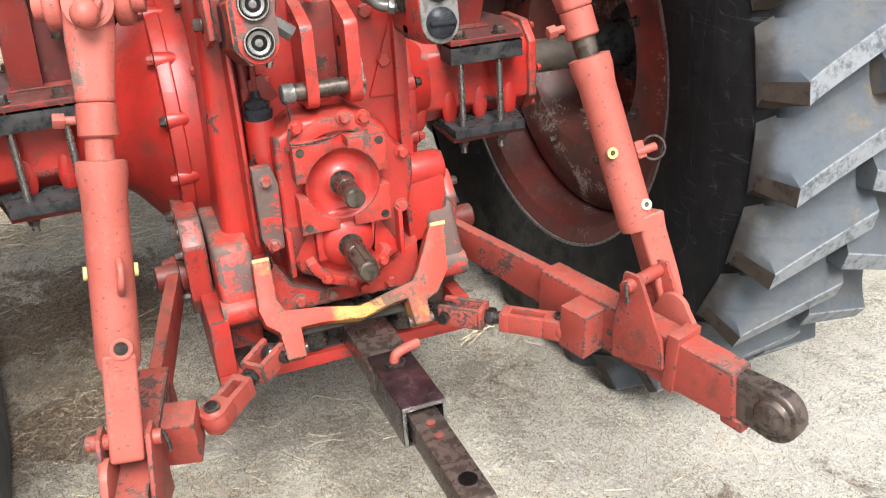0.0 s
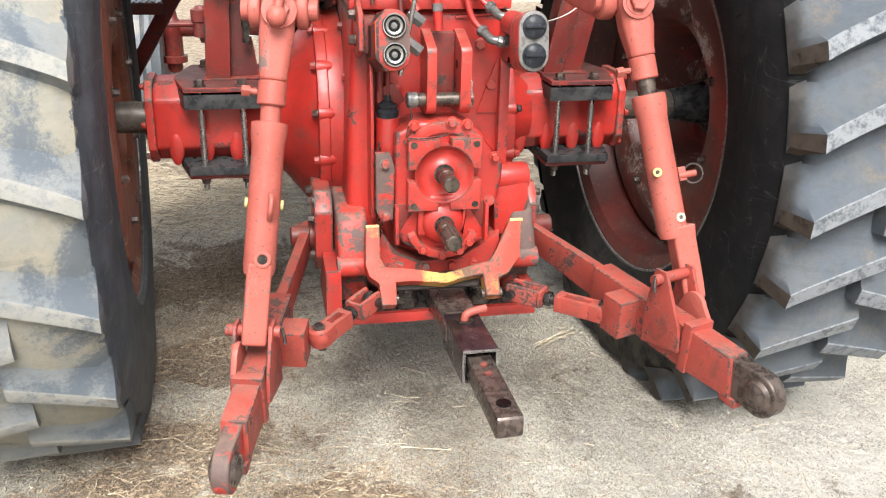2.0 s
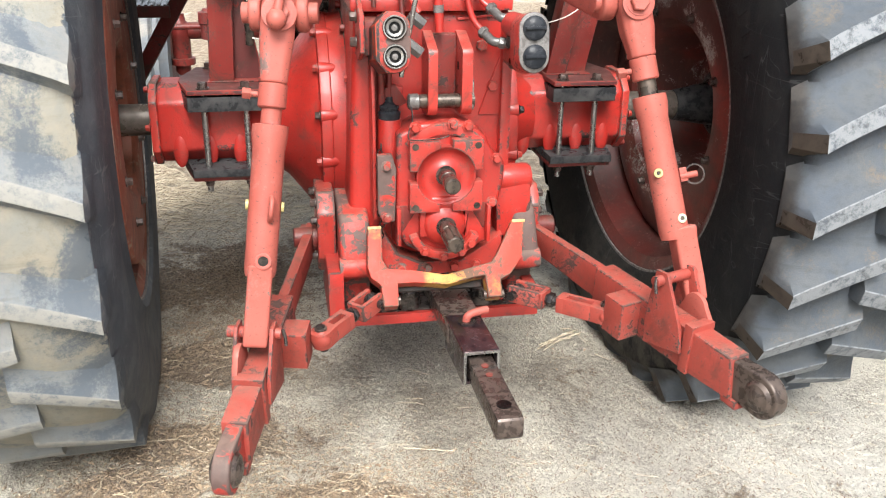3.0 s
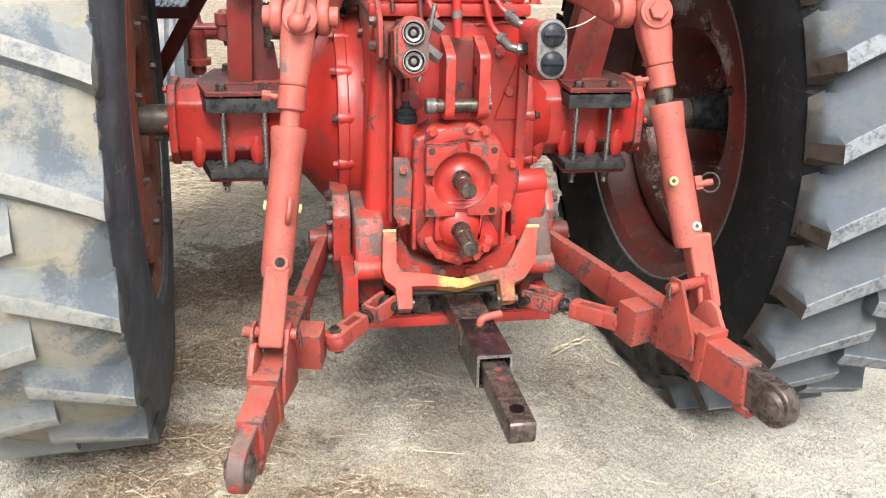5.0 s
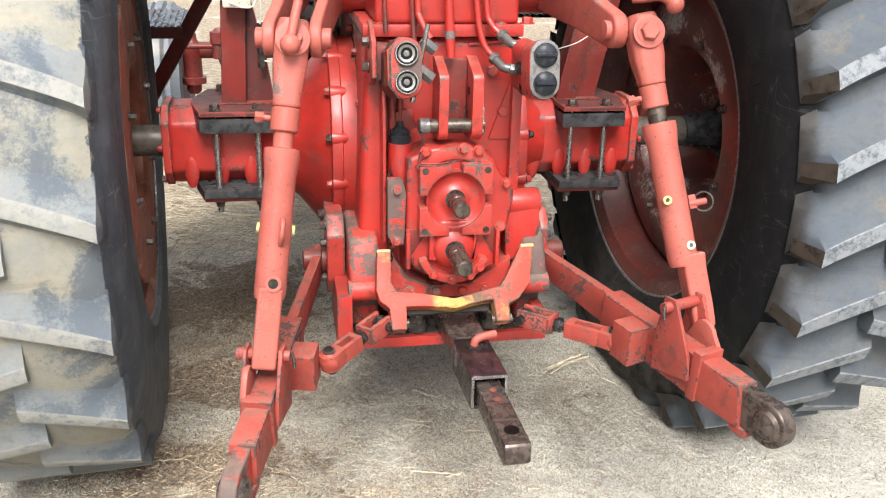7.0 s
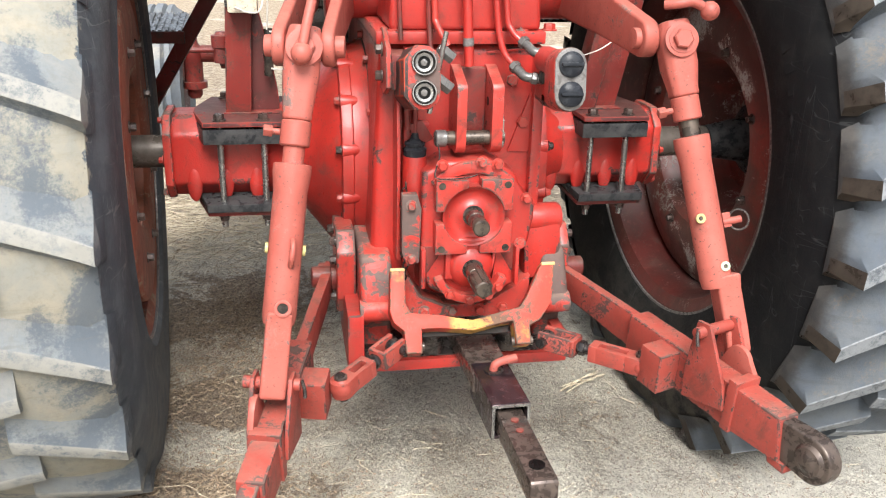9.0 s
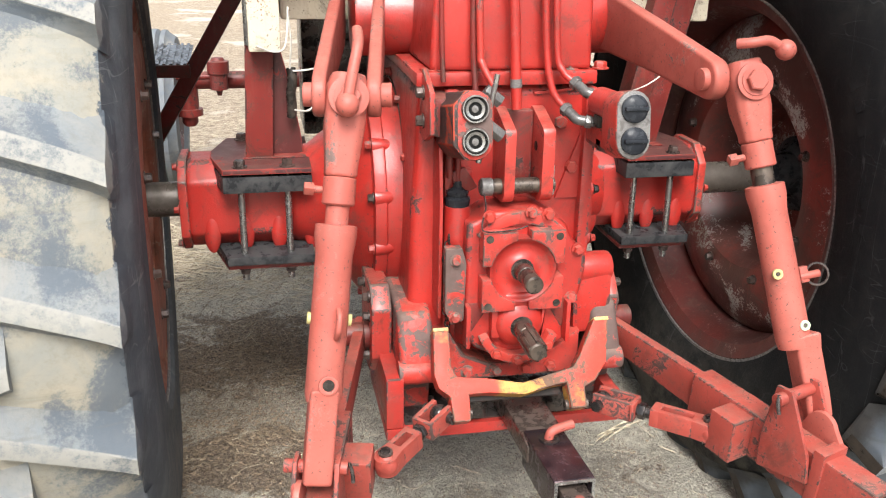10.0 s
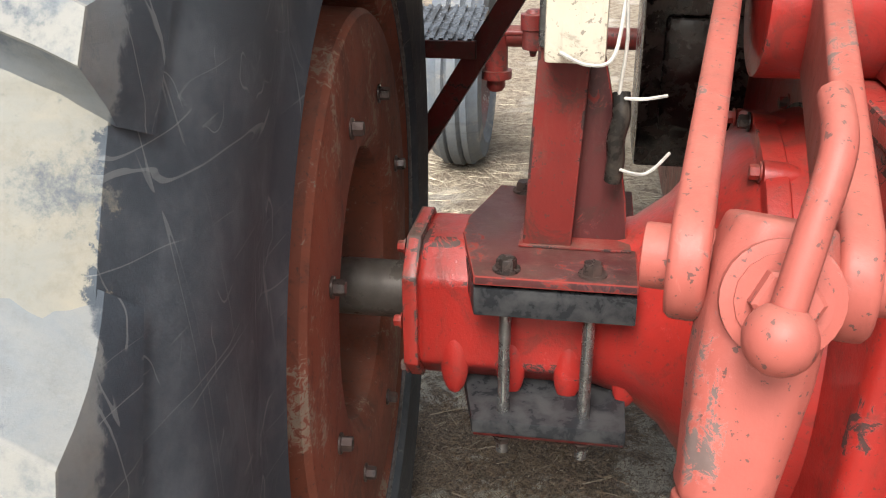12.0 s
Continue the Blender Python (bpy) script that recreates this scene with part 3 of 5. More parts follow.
def axle_side(s, flange_x, end_x):
    """Bell, trumpet and axle shaft on one side (s: -1 left, 1 right)."""
    m = pose(0, AY, AZ)
    flare = ((0.02, 0.262), (0.05, 0.222), (0.09, 0.172), (0.14, 0.134), (0.20, 0.118)) if s < 0 else ((0.010, 0.19), (0.025, 0.150), (0.05, 0.128), (0.10, 0.116))
    bm = bmesh.new()
    x0 = flange_x
    lathe(bm, [(x0 - s * 0.16, 0.27), (x0 - s * 0.15, 0.305), (x0 - s * 0.078, 0.314), (x0 - s * 0.074, 0.302), (x0 - s * 0.03, 0.290), (x0 - s * 0.028, 0.296), (x0, 0.294), (x0 + s * 0.002, 0.274)] + [(x0 + s * a, r) for a, r in flare], m, 56)
    bell = part("axle_bell", bm, RED, tractor, "glossy red flanged axle bell housing", 0.004)
    for i in range(14):
        a = 2 * math.pi * (i + 0.5) / 14
        bolt(bell, (x0 + s * 0.003, AY + 0.288 * math.cos(a), AZ + 0.288 * math.sin(a)), (s, 0, 0), 0.010, 0.014, BOLT_RED if i % 3 else BOLT_DARK)
    for i in range(14):
        a = 2 * math.pi * (i + 0.5) / 14
        c = Vector((x0 - s * 0.05, AY + 0.279 * math.cos(a), AZ + 0.279 * math.sin(a)))
        bm = bmesh.new()
        lathe(bm, [(-0.03, 0.008), (0.0, 0.013), (0.022, 0.020), (0.051, 0.022)], basis(c, (s, 0, 0)), 14)
        part("bolt_boss", bm, RED, bell, "", 0.002)
    bm = bmesh.new()
    ring(bm, basis((x0 - s * 0.0755, AY, AZ), (s, 0, 0)), 0.29, 0.3075, 0.003, 56)
    part("gasket_seam", bm, BLACK, bell, "dark gasket seam")
    for i in range(12):
        a = 2 * math.pi * i / 12
        bolt(bell, (x0 - s * 0.077, AY + 0.318 * math.cos(a), AZ + 0.318 * math.sin(a)), (s, 0, 0), 0.010, 0.014, BOLT_RED)
    # octagonal trumpet
    bm = bmesh.new()
    hy, hz, c = 0.10, 0.112, 0.045
    octo = [(-hy + c, -hz), (hy - c, -hz), (hy, -hz + c), (hy, hz - c), (hy - c, hz), (-hy + c, hz), (-hy, hz - c), (-hy, -hz + c)]
    root = x0 + s * (0.10 if s < 0 else 0.004)
    span = abs(end_x - root)
    turn = Matrix(((0, s, 0, root), (1, 0, 0, AY), (0, 0, 1, AZ), (0, 0, 0, 1)))
    prism(bm, octo, span - 0.02, turn)
    trumpet = part("axle_trumpet", bm, RED, tractor, "red cast axle trumpet housing", 0.012, segs=3)
    bm = bmesh.new()
    big = [(x * 1.06, z * 1.05) for x, z in octo]
    prism(bm, big, 0.022, Matrix(((0, s, 0, end_x - s * 0.022), (1, 0, 0, AY), (0, 0, 1, AZ), (0, 0, 0, 1))))
    part("end_cap", bm, RED_CHIPPED, trumpet, "", 0.004)
    for i in range(4):
        bx = end_x - s * (0.075 + 0.083 * i)
        for up, (dz, hgt) in enumerate(((-0.068, 0.052), (0.062, 0.03))):
            bm = bmesh.new()
            vs = [v for r in ball(bm, (0, 0, 0), 1.0, 18) for v in r]
            bmesh.ops.transform(bm, matrix=Matrix.Translation((bx, AY - hy + 0.006 + (0.02 if up else 0.0), AZ + dz)) @ Matrix.Diagonal((0.021, 0.0105, hgt, 1)), verts=vs)
            part("cast_rib", bm, RED, trumpet)
    for y, z in ((-0.06, 0.1), (-0.1, 0.0), (-0.06, -0.1)):
        bolt(trumpet, (end_x + s * 0.001, AY + y, AZ + z), (s, 0, 0), 0.009, 0.012)
    bm = bmesh.new()
    rod(bm, (end_x - s * 0.02, AY, AZ), (end_x + s * 0.27, AY, AZ), 0.045, None, 32)
    part("axle_shaft", bm, AXLE, tractor, "bare dark steel axle shaft")
    return trumpet


axle_side(-1, -0.235, -0.70)
axle_side(1, 0.305, 0.70)


def clamp_mount(s, inner, outer, bolts):
    """Fender post base: plates, pads and long bolts round the trumpet."""
    lo, hi = min(inner, outer), max(inner, outer)
    nose = outer + (outer - inner) * 0.16
    def outline(g):
        a = [(inner, -0.075 - g), (outer, -0.075 - g), (nose, 0.07), (nose, 0.13), (outer, 0.275 + g), (inner, 0.275 + g)]
        return a
    flat = Matrix(((1, 0, 0, 0), (0, 0, 1, 0), (0, 1, 0, 0), (0, 0, 0, 1)))
    mount = new("fender_mount")
    mount.parent = tractor
    tagged(mount, "clamped fender mount plates with long bolts")
    for name, z, th, mat, g in (("top_plate", 0.963, 0.013, PLATE, 0.0), ("top_pad", 0.916, 0.04, PAD, -0.004), ("bottom_pad", 0.732, 0.022, PAD, 0.004), ("bottom_plate", 0.718, 0.012, RED_DARK, -0.01)):
        bm = bmesh.new()
        prism(bm, outline(g), th, Matrix.Translation((0, 0, z)) @ flat)
        part(name, bm, mat, mount, "", 0.002)
    for x in bolts:
        for y in (-0.05, 0.25):
            bm = bmesh.new()
            rod(bm, (x, y, 0.685), (x, y, 0.98), 0.0085, None, 12)
            part("long_bolt", bm, GREASY if y > 0 else ZINC, mount, "grey threaded long bolt")
            bolt(mount, (x, y, 0.976), (0, 0, 1), 0.014, 0.018, BOLT_DARK)
            bolt(mount, (x, y, 0.718), (0, 0, -1), 0.013, 0.016, BOLT_DARK, "nut")
    return mount


clamp_mount(-1, -0.375, -0.588, (-0.547, -0.434))
clamp_mount(1, 0.44, 0.63, (0.472, 0.575))


def fender_post(x0, x1, lean, name_label, gusset):
    p = new("fender_post")
    p.parent = tractor
    tagged(p, name_label)
    for a, b, y0, y1, l2 in ((x0, x0 + (x1 - x0) * 0.47, -0.03, 0.045, lean), (x0 + (x1 - x0) * 0.5, x1, 0.0, 0.012, lean)):
        bm = bmesh.new()
        if gusset and y1 < 0.02:
            prism(bm, [(a - 0.01, 0.979), (b, 0.979), (b - 0.006, 1.04), (b - 0.028, 1.16), (a + 0.012, 1.30), (a - 0.01, 1.30)], 0.03, pose(0, y0 + 0.06, 0))
            part("gusset_plate", bm, PLATE, p, "sloping dark red gusset", 0.002)
            continue
        vs = box(bm, (a, y0 + 0.06, 0.978), (b, y1 + 0.06, 1.62))
        for v in vs:
            if v.co.z > 1.0:
                v.co.x += l2
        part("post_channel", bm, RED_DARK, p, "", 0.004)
    bm = bmesh.new()
    box(bm, (x0 - 0.005, 0.025, 0.9765), (x1 + 0.005, 0.11, 0.9805))
    part("weld_foot", bm, RED_DARK, p, "", 0.002)


fender_post(-0.533, -0.388, 0.03, "dull red steel fender post with a gusset", True)
fender_post(0.445, 0.575, 0.13, "dull red steel fender post, leaning outward", False)


# the rear main casting
def main_case():
    bm = bmesh.new()
    out = [(-0.235, 0.52), (0.135, 0.52), (0.17, 0.62), (0.175, 1.19), (-0.225, 1.19), (-0.24, 0.9), (-0.25, 0.62)]
    prism(bm, out, 1.1, pose(0, -0.20, 0))
    case = part("rear_case", bm, RED, tractor, "glossy red cast rear transmission case", 0.025, segs=3)
    bm = bmesh.new()
    box(bm, (-0.235, -0.224, 1.192), (0.167, 0.5, 1.222))
    part("case_flange", bm, RED, case, "", 0.006)
    bm = bmesh.new()
    prism(bm, [(-0.205, 1.223), (0.155, 1.223), (0.15, 1.395), (-0.195, 1.395)], 0.6, pose(0, -0.214, 0))
    part("lift_housing", bm, RED, case, "red hydraulic lift housing", 0.012, segs=3)
    bm = bmesh.new()
    box(bm, (-0.19, -0.15, 1.396), (0.145, 0.4, 1.52))
    part("housing_cover", bm, DARK_IRON, case, "dark grimy cover on the housing", 0.01)
    bm = bmesh.new()
    rod(bm, (-0.335, 0.12, 1.305), (0.34, 0.12, 1.305), 0.092, None, 40)
    part("rockshaft_tube", bm, RED, case, "", 0.006)
    # raised web lines
    for x, w in ((-0.155, 0.016), (0.158, 0.014)):
        bm = bmesh.new()
        box(bm, (x - w, -0.225, 0.6), (x + w, -0.18, 1.185))
        part("web", bm, RED, case, "", 0.008)
    for pts in ([(0.165, 1.14), (0.165, 0.93), (0.09, 0.93)], [(0.03, 1.175), (0.15, 1.185), (0.15, 1.178), (0.03, 1.168)]):
        bm = bmesh.new()
        prism(bm, pts, 0.02, pose(0, -0.207, 0))
        part("cast_rib", bm, RED, case, "", 0.002)
    for x in (-0.19, -0.09, 0.11, 0.18):
        bolt(case, (x, -0.2, 1.222), (0, 0, 1), 0.014, 0.016)
    bolt(case, (0.125, -0.195, 1.003), (0, -1, 0), 0.014, 0.02, BOLT_RED)
    bolt(case, (0.095, -0.195, 1.105), (0, -1, 0), 0.015, 0.018, BOLT_RED)
    return case


case = main_case()
case.location = (0.07, -0.12, 0.02)


def pto_unit():
    u = new("pto_gearbox")
    u.parent = tractor
    tagged(u, "red power take-off gearbox with chipped pads")
    bm = bmesh.new()
    out = [(-0.114, 0.885), (-0.102, 0.887), (-0.082, 0.897), (-0.068, 0.909), (0.045, 0.910), (0.077, 0.896), (0.110, 0.873), (0.116, 0.857), (0.129, 0.832), (0.161, 0.804), (0.160, 0.763), (0.148, 0.701), (0.120, 0.663), (0.114, 0.634), (0.124, 0.593), (0.105, 0.588), (0.074, 0.566), (0.033, 0.545), (-0.028, 0.555), (-0.094, 0.589), (-0.117, 0.637), (-0.117, 0.749), (-0.116, 0.825)]
    prism(bm, out, 0.19, pose(0, -0.37, 0))
    part("gearbox_body", bm, RED, u, "", 0.012, segs=3)
    # square pad broken by the round dome
    cx, cz = 0.004, 0.783
    for a0, sx, sz in ((0, 1, 1), (90, -1, 1), (180, -1, -1), (270, 1, -1)):
        inner = arc_pts(cx, cz, 0.073, a0 + 12, a0 + 78, 8)
        h = 0.092
        outer = [(cx + h * (1 if a0 in (0, 270) else -1), cz + h * (1 if a0 in (0, 90) else -1))]
        a, b = inner[-1], inner[0]
        if a0 in (0, 180):
            pts = inner + [(a[0], outer[0][1]), outer[0], (outer[0][0], b[1])]
        else:
            pts = inner + [(outer[0][0], a[1]), outer[0], (b[0], outer[0][1])]
        bm = bmesh.new()
        prism(bm, pts, 0.045, pose(0, -0.408, 0))
        part("pad", bm, RED_CHIPPED, u, "corner pad with chipped paint", 0.003)
    for x, z in ((-0.074, 0.861), (0.082, 0.861), (-0.074, 0.705), (0.082, 0.705)):
        bm = bmesh.new()
        ring(bm, basis((x, -0.4085, z), (0, -1, 0)), 0.006, 0.0085, 0.001)
        rod(bm, (x, -0.4095, z), (x, -0.407, z), 0.0062, None, 14)
        part("bolt_hole", bm, BLACK, u)
    m = basis((cx, -0.36, cz), (0, -1, 0))
    bm = bmesh.new()
    lathe(bm, [(0, 0.0745), (0.042, 0.0745), (0.041, 0.071), (0.034, 0.065), (0.029, 0.056), (0.027, 0.046), (0.029, 0.036), (0.034, 0.029), (0.036, 0.026), (0.036, 0.019)], m, 48)
    part("upper_dome", bm, RED, u)
    bm = bmesh.new()
    lathe(bm, [(0, 0.060), (0.024, 0.058), (0.037, 0.050), (0.043, 0.042), (0.046, 0.034), (0.050, 0.027), (0.051, 0.019)], basis((cx, -0.36, 0.652), (0, -1, 0)), 48)
    part("lower_dome", bm, RED, u)
    for z, y_end, lab in ((cz, -0.493, "smooth stub"), (0.652, -0.541, "splined")):
        bm = bmesh.new()
        m = basis((cx, -0.385, z), (0, -1, 0))
        ln = -0.385 - y_end
        lathe(bm, [(0, 0.0205), (ln * 0.45, 0.0205), (ln * 0.46, 0.0185), (ln * 0.55, 0.0185), (ln * 0.56, 0.0198), (ln - 0.004, 0.0198), (ln, 0.0165)], m, 32)
        part("pto_shaft", bm, SHAFT, u, f"worn steel {lab} power take-off shaft")
        for k in range(6 if "spl" in lab else 0):
            bm = bmesh.new()
            box(bm, (ln * 0.35, -0.0038, 0.018), (ln - 0.004, 0.0038, 0.0228))
            part("spline", bm, SHAFT, u, "", 0.0008, m=m @ pose(0, 0, 0, 60 * k))
        bm = bmesh.new()
        rod(bm, (cx, y_end + 0.001, z), (cx, y_end - 0.0004, z), 0.0042, None, 12)
        part("centre_hole", bm, BLACK, u)
        bm = bmesh.new()
        ring(bm, basis((cx, -0.395 if z > 0.7 else -0.409, z), (0, -1, 0)), 0.0207, 0.0255, 0.003)
        part("oil_seal", bm, GREASY, u)
    bm = bmesh.new()
    prism(bm, [(cx - 0.045, 0.728), (cx + 0.045, 0.728), (cx + 0.036, 0.69), (cx - 0.036, 0.69)], 0.05, pose(0, -0.399, 0))
    part("neck", bm, RED, u, "", 0.01, segs=3)
    bm = bmesh.new()
    prism(bm, arc_pts(cx, 0.652, 0.096, 200, 340, 14) + arc_pts(cx, 0.652, 0.074, 340, 200, 14), 0.035, pose(0, -0.398, 0))
    part("lower_flange", bm, RED_CHIPPED, u, "", 0.004)
    for x0, x1 in ((-0.06, -0.048), (0.056, 0.068)):
        bm = bmesh.new()
        prism(bm, [(x0, 0.71), (x1, 0.71), (x1 * 0.8, 0.62), (x0, 0.62)], 0.03, pose(0, -0.392, 0))
        part("web", bm, RED, u, "", 0.005)
    bm = bmesh.new()
    prism(bm, arc_pts(cx, cz, 0.128, 38, 142, 14) + arc_pts(cx, cz, 0.100, 142, 38, 14), 0.022, pose(0, -0.382, 0))
    part("top_flange", bm, RED_CHIPPED, u, "", 0.004)
    # Thin darker red plates on the body paint the shade of two pockets.
    for pts in ([(-0.117, 0.70), (-0.072, 0.70), (-0.062, 0.69), (-0.104, 0.625), (-0.117, 0.64)], [(0.126, 0.70), (0.085, 0.70), (0.072, 0.69), (0.108, 0.628), (0.118, 0.64)]):
        bm = bmesh.new()
        prism(bm, pts, 0.012, pose(0, -0.3715, 0))
        part("pocket_shade", bm, RED_DARK, u, "", 0.003)
    for x0, x1 in ((-0.119, -0.108), (0.112, 0.122)):
        bm = bmesh.new()
        box(bm, (x0, -0.398, 0.60), (x1, -0.36, 0.70))
        part("stiffener", bm, RED, u, "", 0.004)
    # bracket ear at the left, with studs
    bm = bmesh.new()
    prism(bm, [(-0.165, 0.835), (-0.128, 0.835), (-0.118, 0.80), (-0.122, 0.665), (-0.15, 0.655), (-0.165, 0.69)], 0.03, pose(0, -0.385, 0))
    part("side_ear", bm, RED_RUBBED, u, "chipped red mounting ear", 0.004)
    bm = bmesh.new()
    rod(bm, (0.14, -0.285, 0.735), (0.252, -0.278, 0.735), 0.037, None, 28)
    prism(bm, [(0.15, 0.735), (0.248, 0.735), (0.252, 0.66), (0.235, 0.58), (0.16, 0.58)], 0.06, pose(0, -0.315, 0))
    part("side_boss", bm, RED, u, "", 0.012)
    for x, z, y in ((-0.072, 0.905, -0.386), (0.022, 0.911, -0.386), (0.06, 0.905, -0.386), (0.138, 0.815, -0.371), (0.128, 0.70, -0.371)):
        bolt(u, (x, y, z), (0, -1, 0), 0.011, 0.013)
    for deg in (232, 268, 300, 322):
        bolt(u, (cx + 0.085 * math.cos(radians(deg)), -0.399, 0.652 + 0.085 * math.sin(radians(deg))), (0, -1, 0), 0.010, 0.012)
    for z in (0.81, 0.675):
        bolt(u, (-0.143, -0.386, z), (0, -1, 0), 0.010, 0.012)
    # apron under the gearbox
    bm = bmesh.new()
    prism(bm, [(-0.18, 0.60), (-0.14, 0.61), (-0.11, 0.555), (-0.05, 0.528), (0.06, 0.528), (0.12, 0.565), (0.17, 0.60), (0.17, 0.49), (-0.18, 0.49)], 0.12, pose(0, -0.335, 0))
    part("apron", bm, RED_CHIPPED, u, "", 0.006)
    for x in (-0.10, -0.03, 0.04, 0.1):
        bolt(u, (x, -0.336, 0.513), (0, -1, 0), 0.012, 0.014)
    return u


pto = pto_unit()
pto.location = (0.05, -0.055, 0.045)


def top_link_bracket():
    b = new("top_link_bracket")
    b.parent = tractor
    tagged(b, "red forked top-link bracket with a steel pin")
    shape = [(-0.29, 1.165), (-0.335, 1.163), (-0.418, 1.132)] + arc_pts(-0.405, 1.118, 0.020, 130, 180, 3) + arc_pts(-0.393, 1.0, 0.032, 180, 290, 7) + [(-0.34, 0.965), (-0.29, 0.975)]
    for x, th in ((0.013, 0.023), (0.096, 0.026)):
        bm = bmesh.new()
        prism(bm, shape, th, Matrix(((0, 1, 0, x), (1, 0, 0, 0), (0, 0, 1, 0), (0, 0, 0, 1))))
        part("cheek", bm, RED_CHIPPED, b, "", 0.005)
    bm = bmesh.new()
    box(bm, (0.036, -0.345, 0.985), (0.096, -0.29, 1.158))
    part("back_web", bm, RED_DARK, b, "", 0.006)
    bm = bmesh.new()
    lathe(bm, [(0, 0.0105), (0.001, 0.0105)], basis((0.0958, -0.372, 1.085), (-1, 0, 0)), 18)
    part("cheek_hole", bm, HOLE, b)
    bm = bmesh.new()
    rod(bm, (-0.02, -0.395, 1.003), (0.132, -0.395, 1.003), 0.0175, None, 24)
    part("pin", bm, SHAFT, b, "bare steel pin")
    bm = bmesh.new()
    lathe(bm, [(0, 0.014), (0.004, 0.02), (0.026, 0.02), (0.03, 0.015)], basis((-0.034, -0.395, 1.003), (1, 0, 0)), 20)
    part("pin_head", bm, DULL, b)
    bm = bmesh.new()
    prism(bm, [(-0.412, 0.985), (-0.40, 0.978), (-0.39, 0.99), (-0.386, 1.05), (-0.395, 1.062), (-0.408, 1.05)], 0.006, Matrix(((0, 1, 0, 0.1235), (1, 0, 0, 0), (0, 0, 1, 0), (0, 0, 0, 1))))
    part("lock_tab", bm, ZINC, b, "flat zinc lock tab", 0.002)
    bm = bmesh.new()
    tube(bm, [(-0.028, -0.41, 0.998), (-0.026, -0.425, 0.965), (-0.042, -0.46, 0.935), (-0.03, -0.468, 0.925), (0.03, -0.462, 0.925), (0.06, -0.455, 0.93)], 0.0018, 6)
    part("tether_wire", bm, GREASY, b, "thin tether wire")
    bm = bmesh.new()
    box(bm, (-0.062, -0.345, 0.985), (-0.038, -0.31, 1.03))
    part("lug", bm, RED, b, "", 0.006)


top_link_bracket()


def coupler(s, x, y, mat, capped):
    """A pair of hydraulic remotes in one block; capped: black plugs."""
    c = new("hydraulic_coupler")
    c.parent = tractor
    tagged(c, "hydraulic remote block with two black plugs" if capped else "hydraulic remote block with two open couplers")
    z0, z1 = 1.108, 1.17
    bm = bmesh.new()
    if capped:
        out = arc_pts(0, z1, 0.036, 0, 180, 10) + arc_pts(0, z0, 0.036, 180, 360, 10)
    else:  # a flat flank with chamfers
        out = arc_pts(0, z1, 0.036, 0, 90, 6) + [(-0.018, z1 + 0.036), (-0.043, z1 + 0.008), (-0.043, z0 - 0.006), (-0.02, z0 - 0.035)] + arc_pts(0, z0, 0.036, 270, 360, 6)
    turn = Matrix(((1, 0, 0, x), (0, 1, 0.15, y - 0.15 * 1.14), (0, -0.2, 1, 0.033), (0, 0, 0, 1)))
    prism(bm, out, 0.175 if not capped else 0.075, turn)
    part("block", bm, mat, c, "", 0.003)
    bm = bmesh.new()
    prism(bm, arc_pts(0, z1, 0.0345, 0, 180, 10) + arc_pts(0, z0, 0.0345, 180, 360, 10), 0.004, turn @ Matrix.Translation((0, -0.0022, 0)))
    part("face", bm, DULL if capped else RED_RUBBED, c, "worn face plate", 0.001)
    for z in (z0, z1):
        mm = turn @ basis((0, -0.0024, z), (0, -1, 0))
        if capped:
            bm = bmesh.new()
            lathe(bm, [(-0.002, 0.027), (0.006, 0.027), (0.012, 0.02), (0.014, 0.004)], mm, 28)
            part("plug", bm, PLASTIC, c, "black plastic dust plug")
            bm = bmesh.new()
            box(bm, (0.008, -0.024, -0.004), (0.018, 0.024, 0.004), mm)
            part("grip_bar", bm, PLASTIC, c, "", 0.002)
        else:
            bm = bmesh.new()
            lathe(bm, [(-0.001, 0.0272), (0.007, 0.0272), (0.009, 0.0258), (0.009, 0.0236), (0.002, 0.0222), (-0.001, 0.0222)], mm, 36, closed=True)
            lathe(bm, [(-0.001, 0.0205), (0.003, 0.0205), (0.005, 0.0185), (0.004, 0.0135), (-0.001, 0.0125)], mm, 32, closed=True)
            part("socket_ring", bm, ZINC, c, "bright steel coupler ring")
            bm = bmesh.new()
            lathe(bm, [(-0.001, 0.023), (0.0006, 0.023)], mm, 28)
            part("socket_bore", bm, HOLE, c)
            bm = bmesh.new()
            lathe(bm, [(0.0, 0.0075), (0.002, 0.0065), (0.003, 0.003)], mm, 14)
            part("poppet", bm, DULL, c)
    return c


coupler(-1, -0.085, -0.55, BLOCK, False)
coupler(1, 0.225, -0.585, RED_CHIPPED, True)


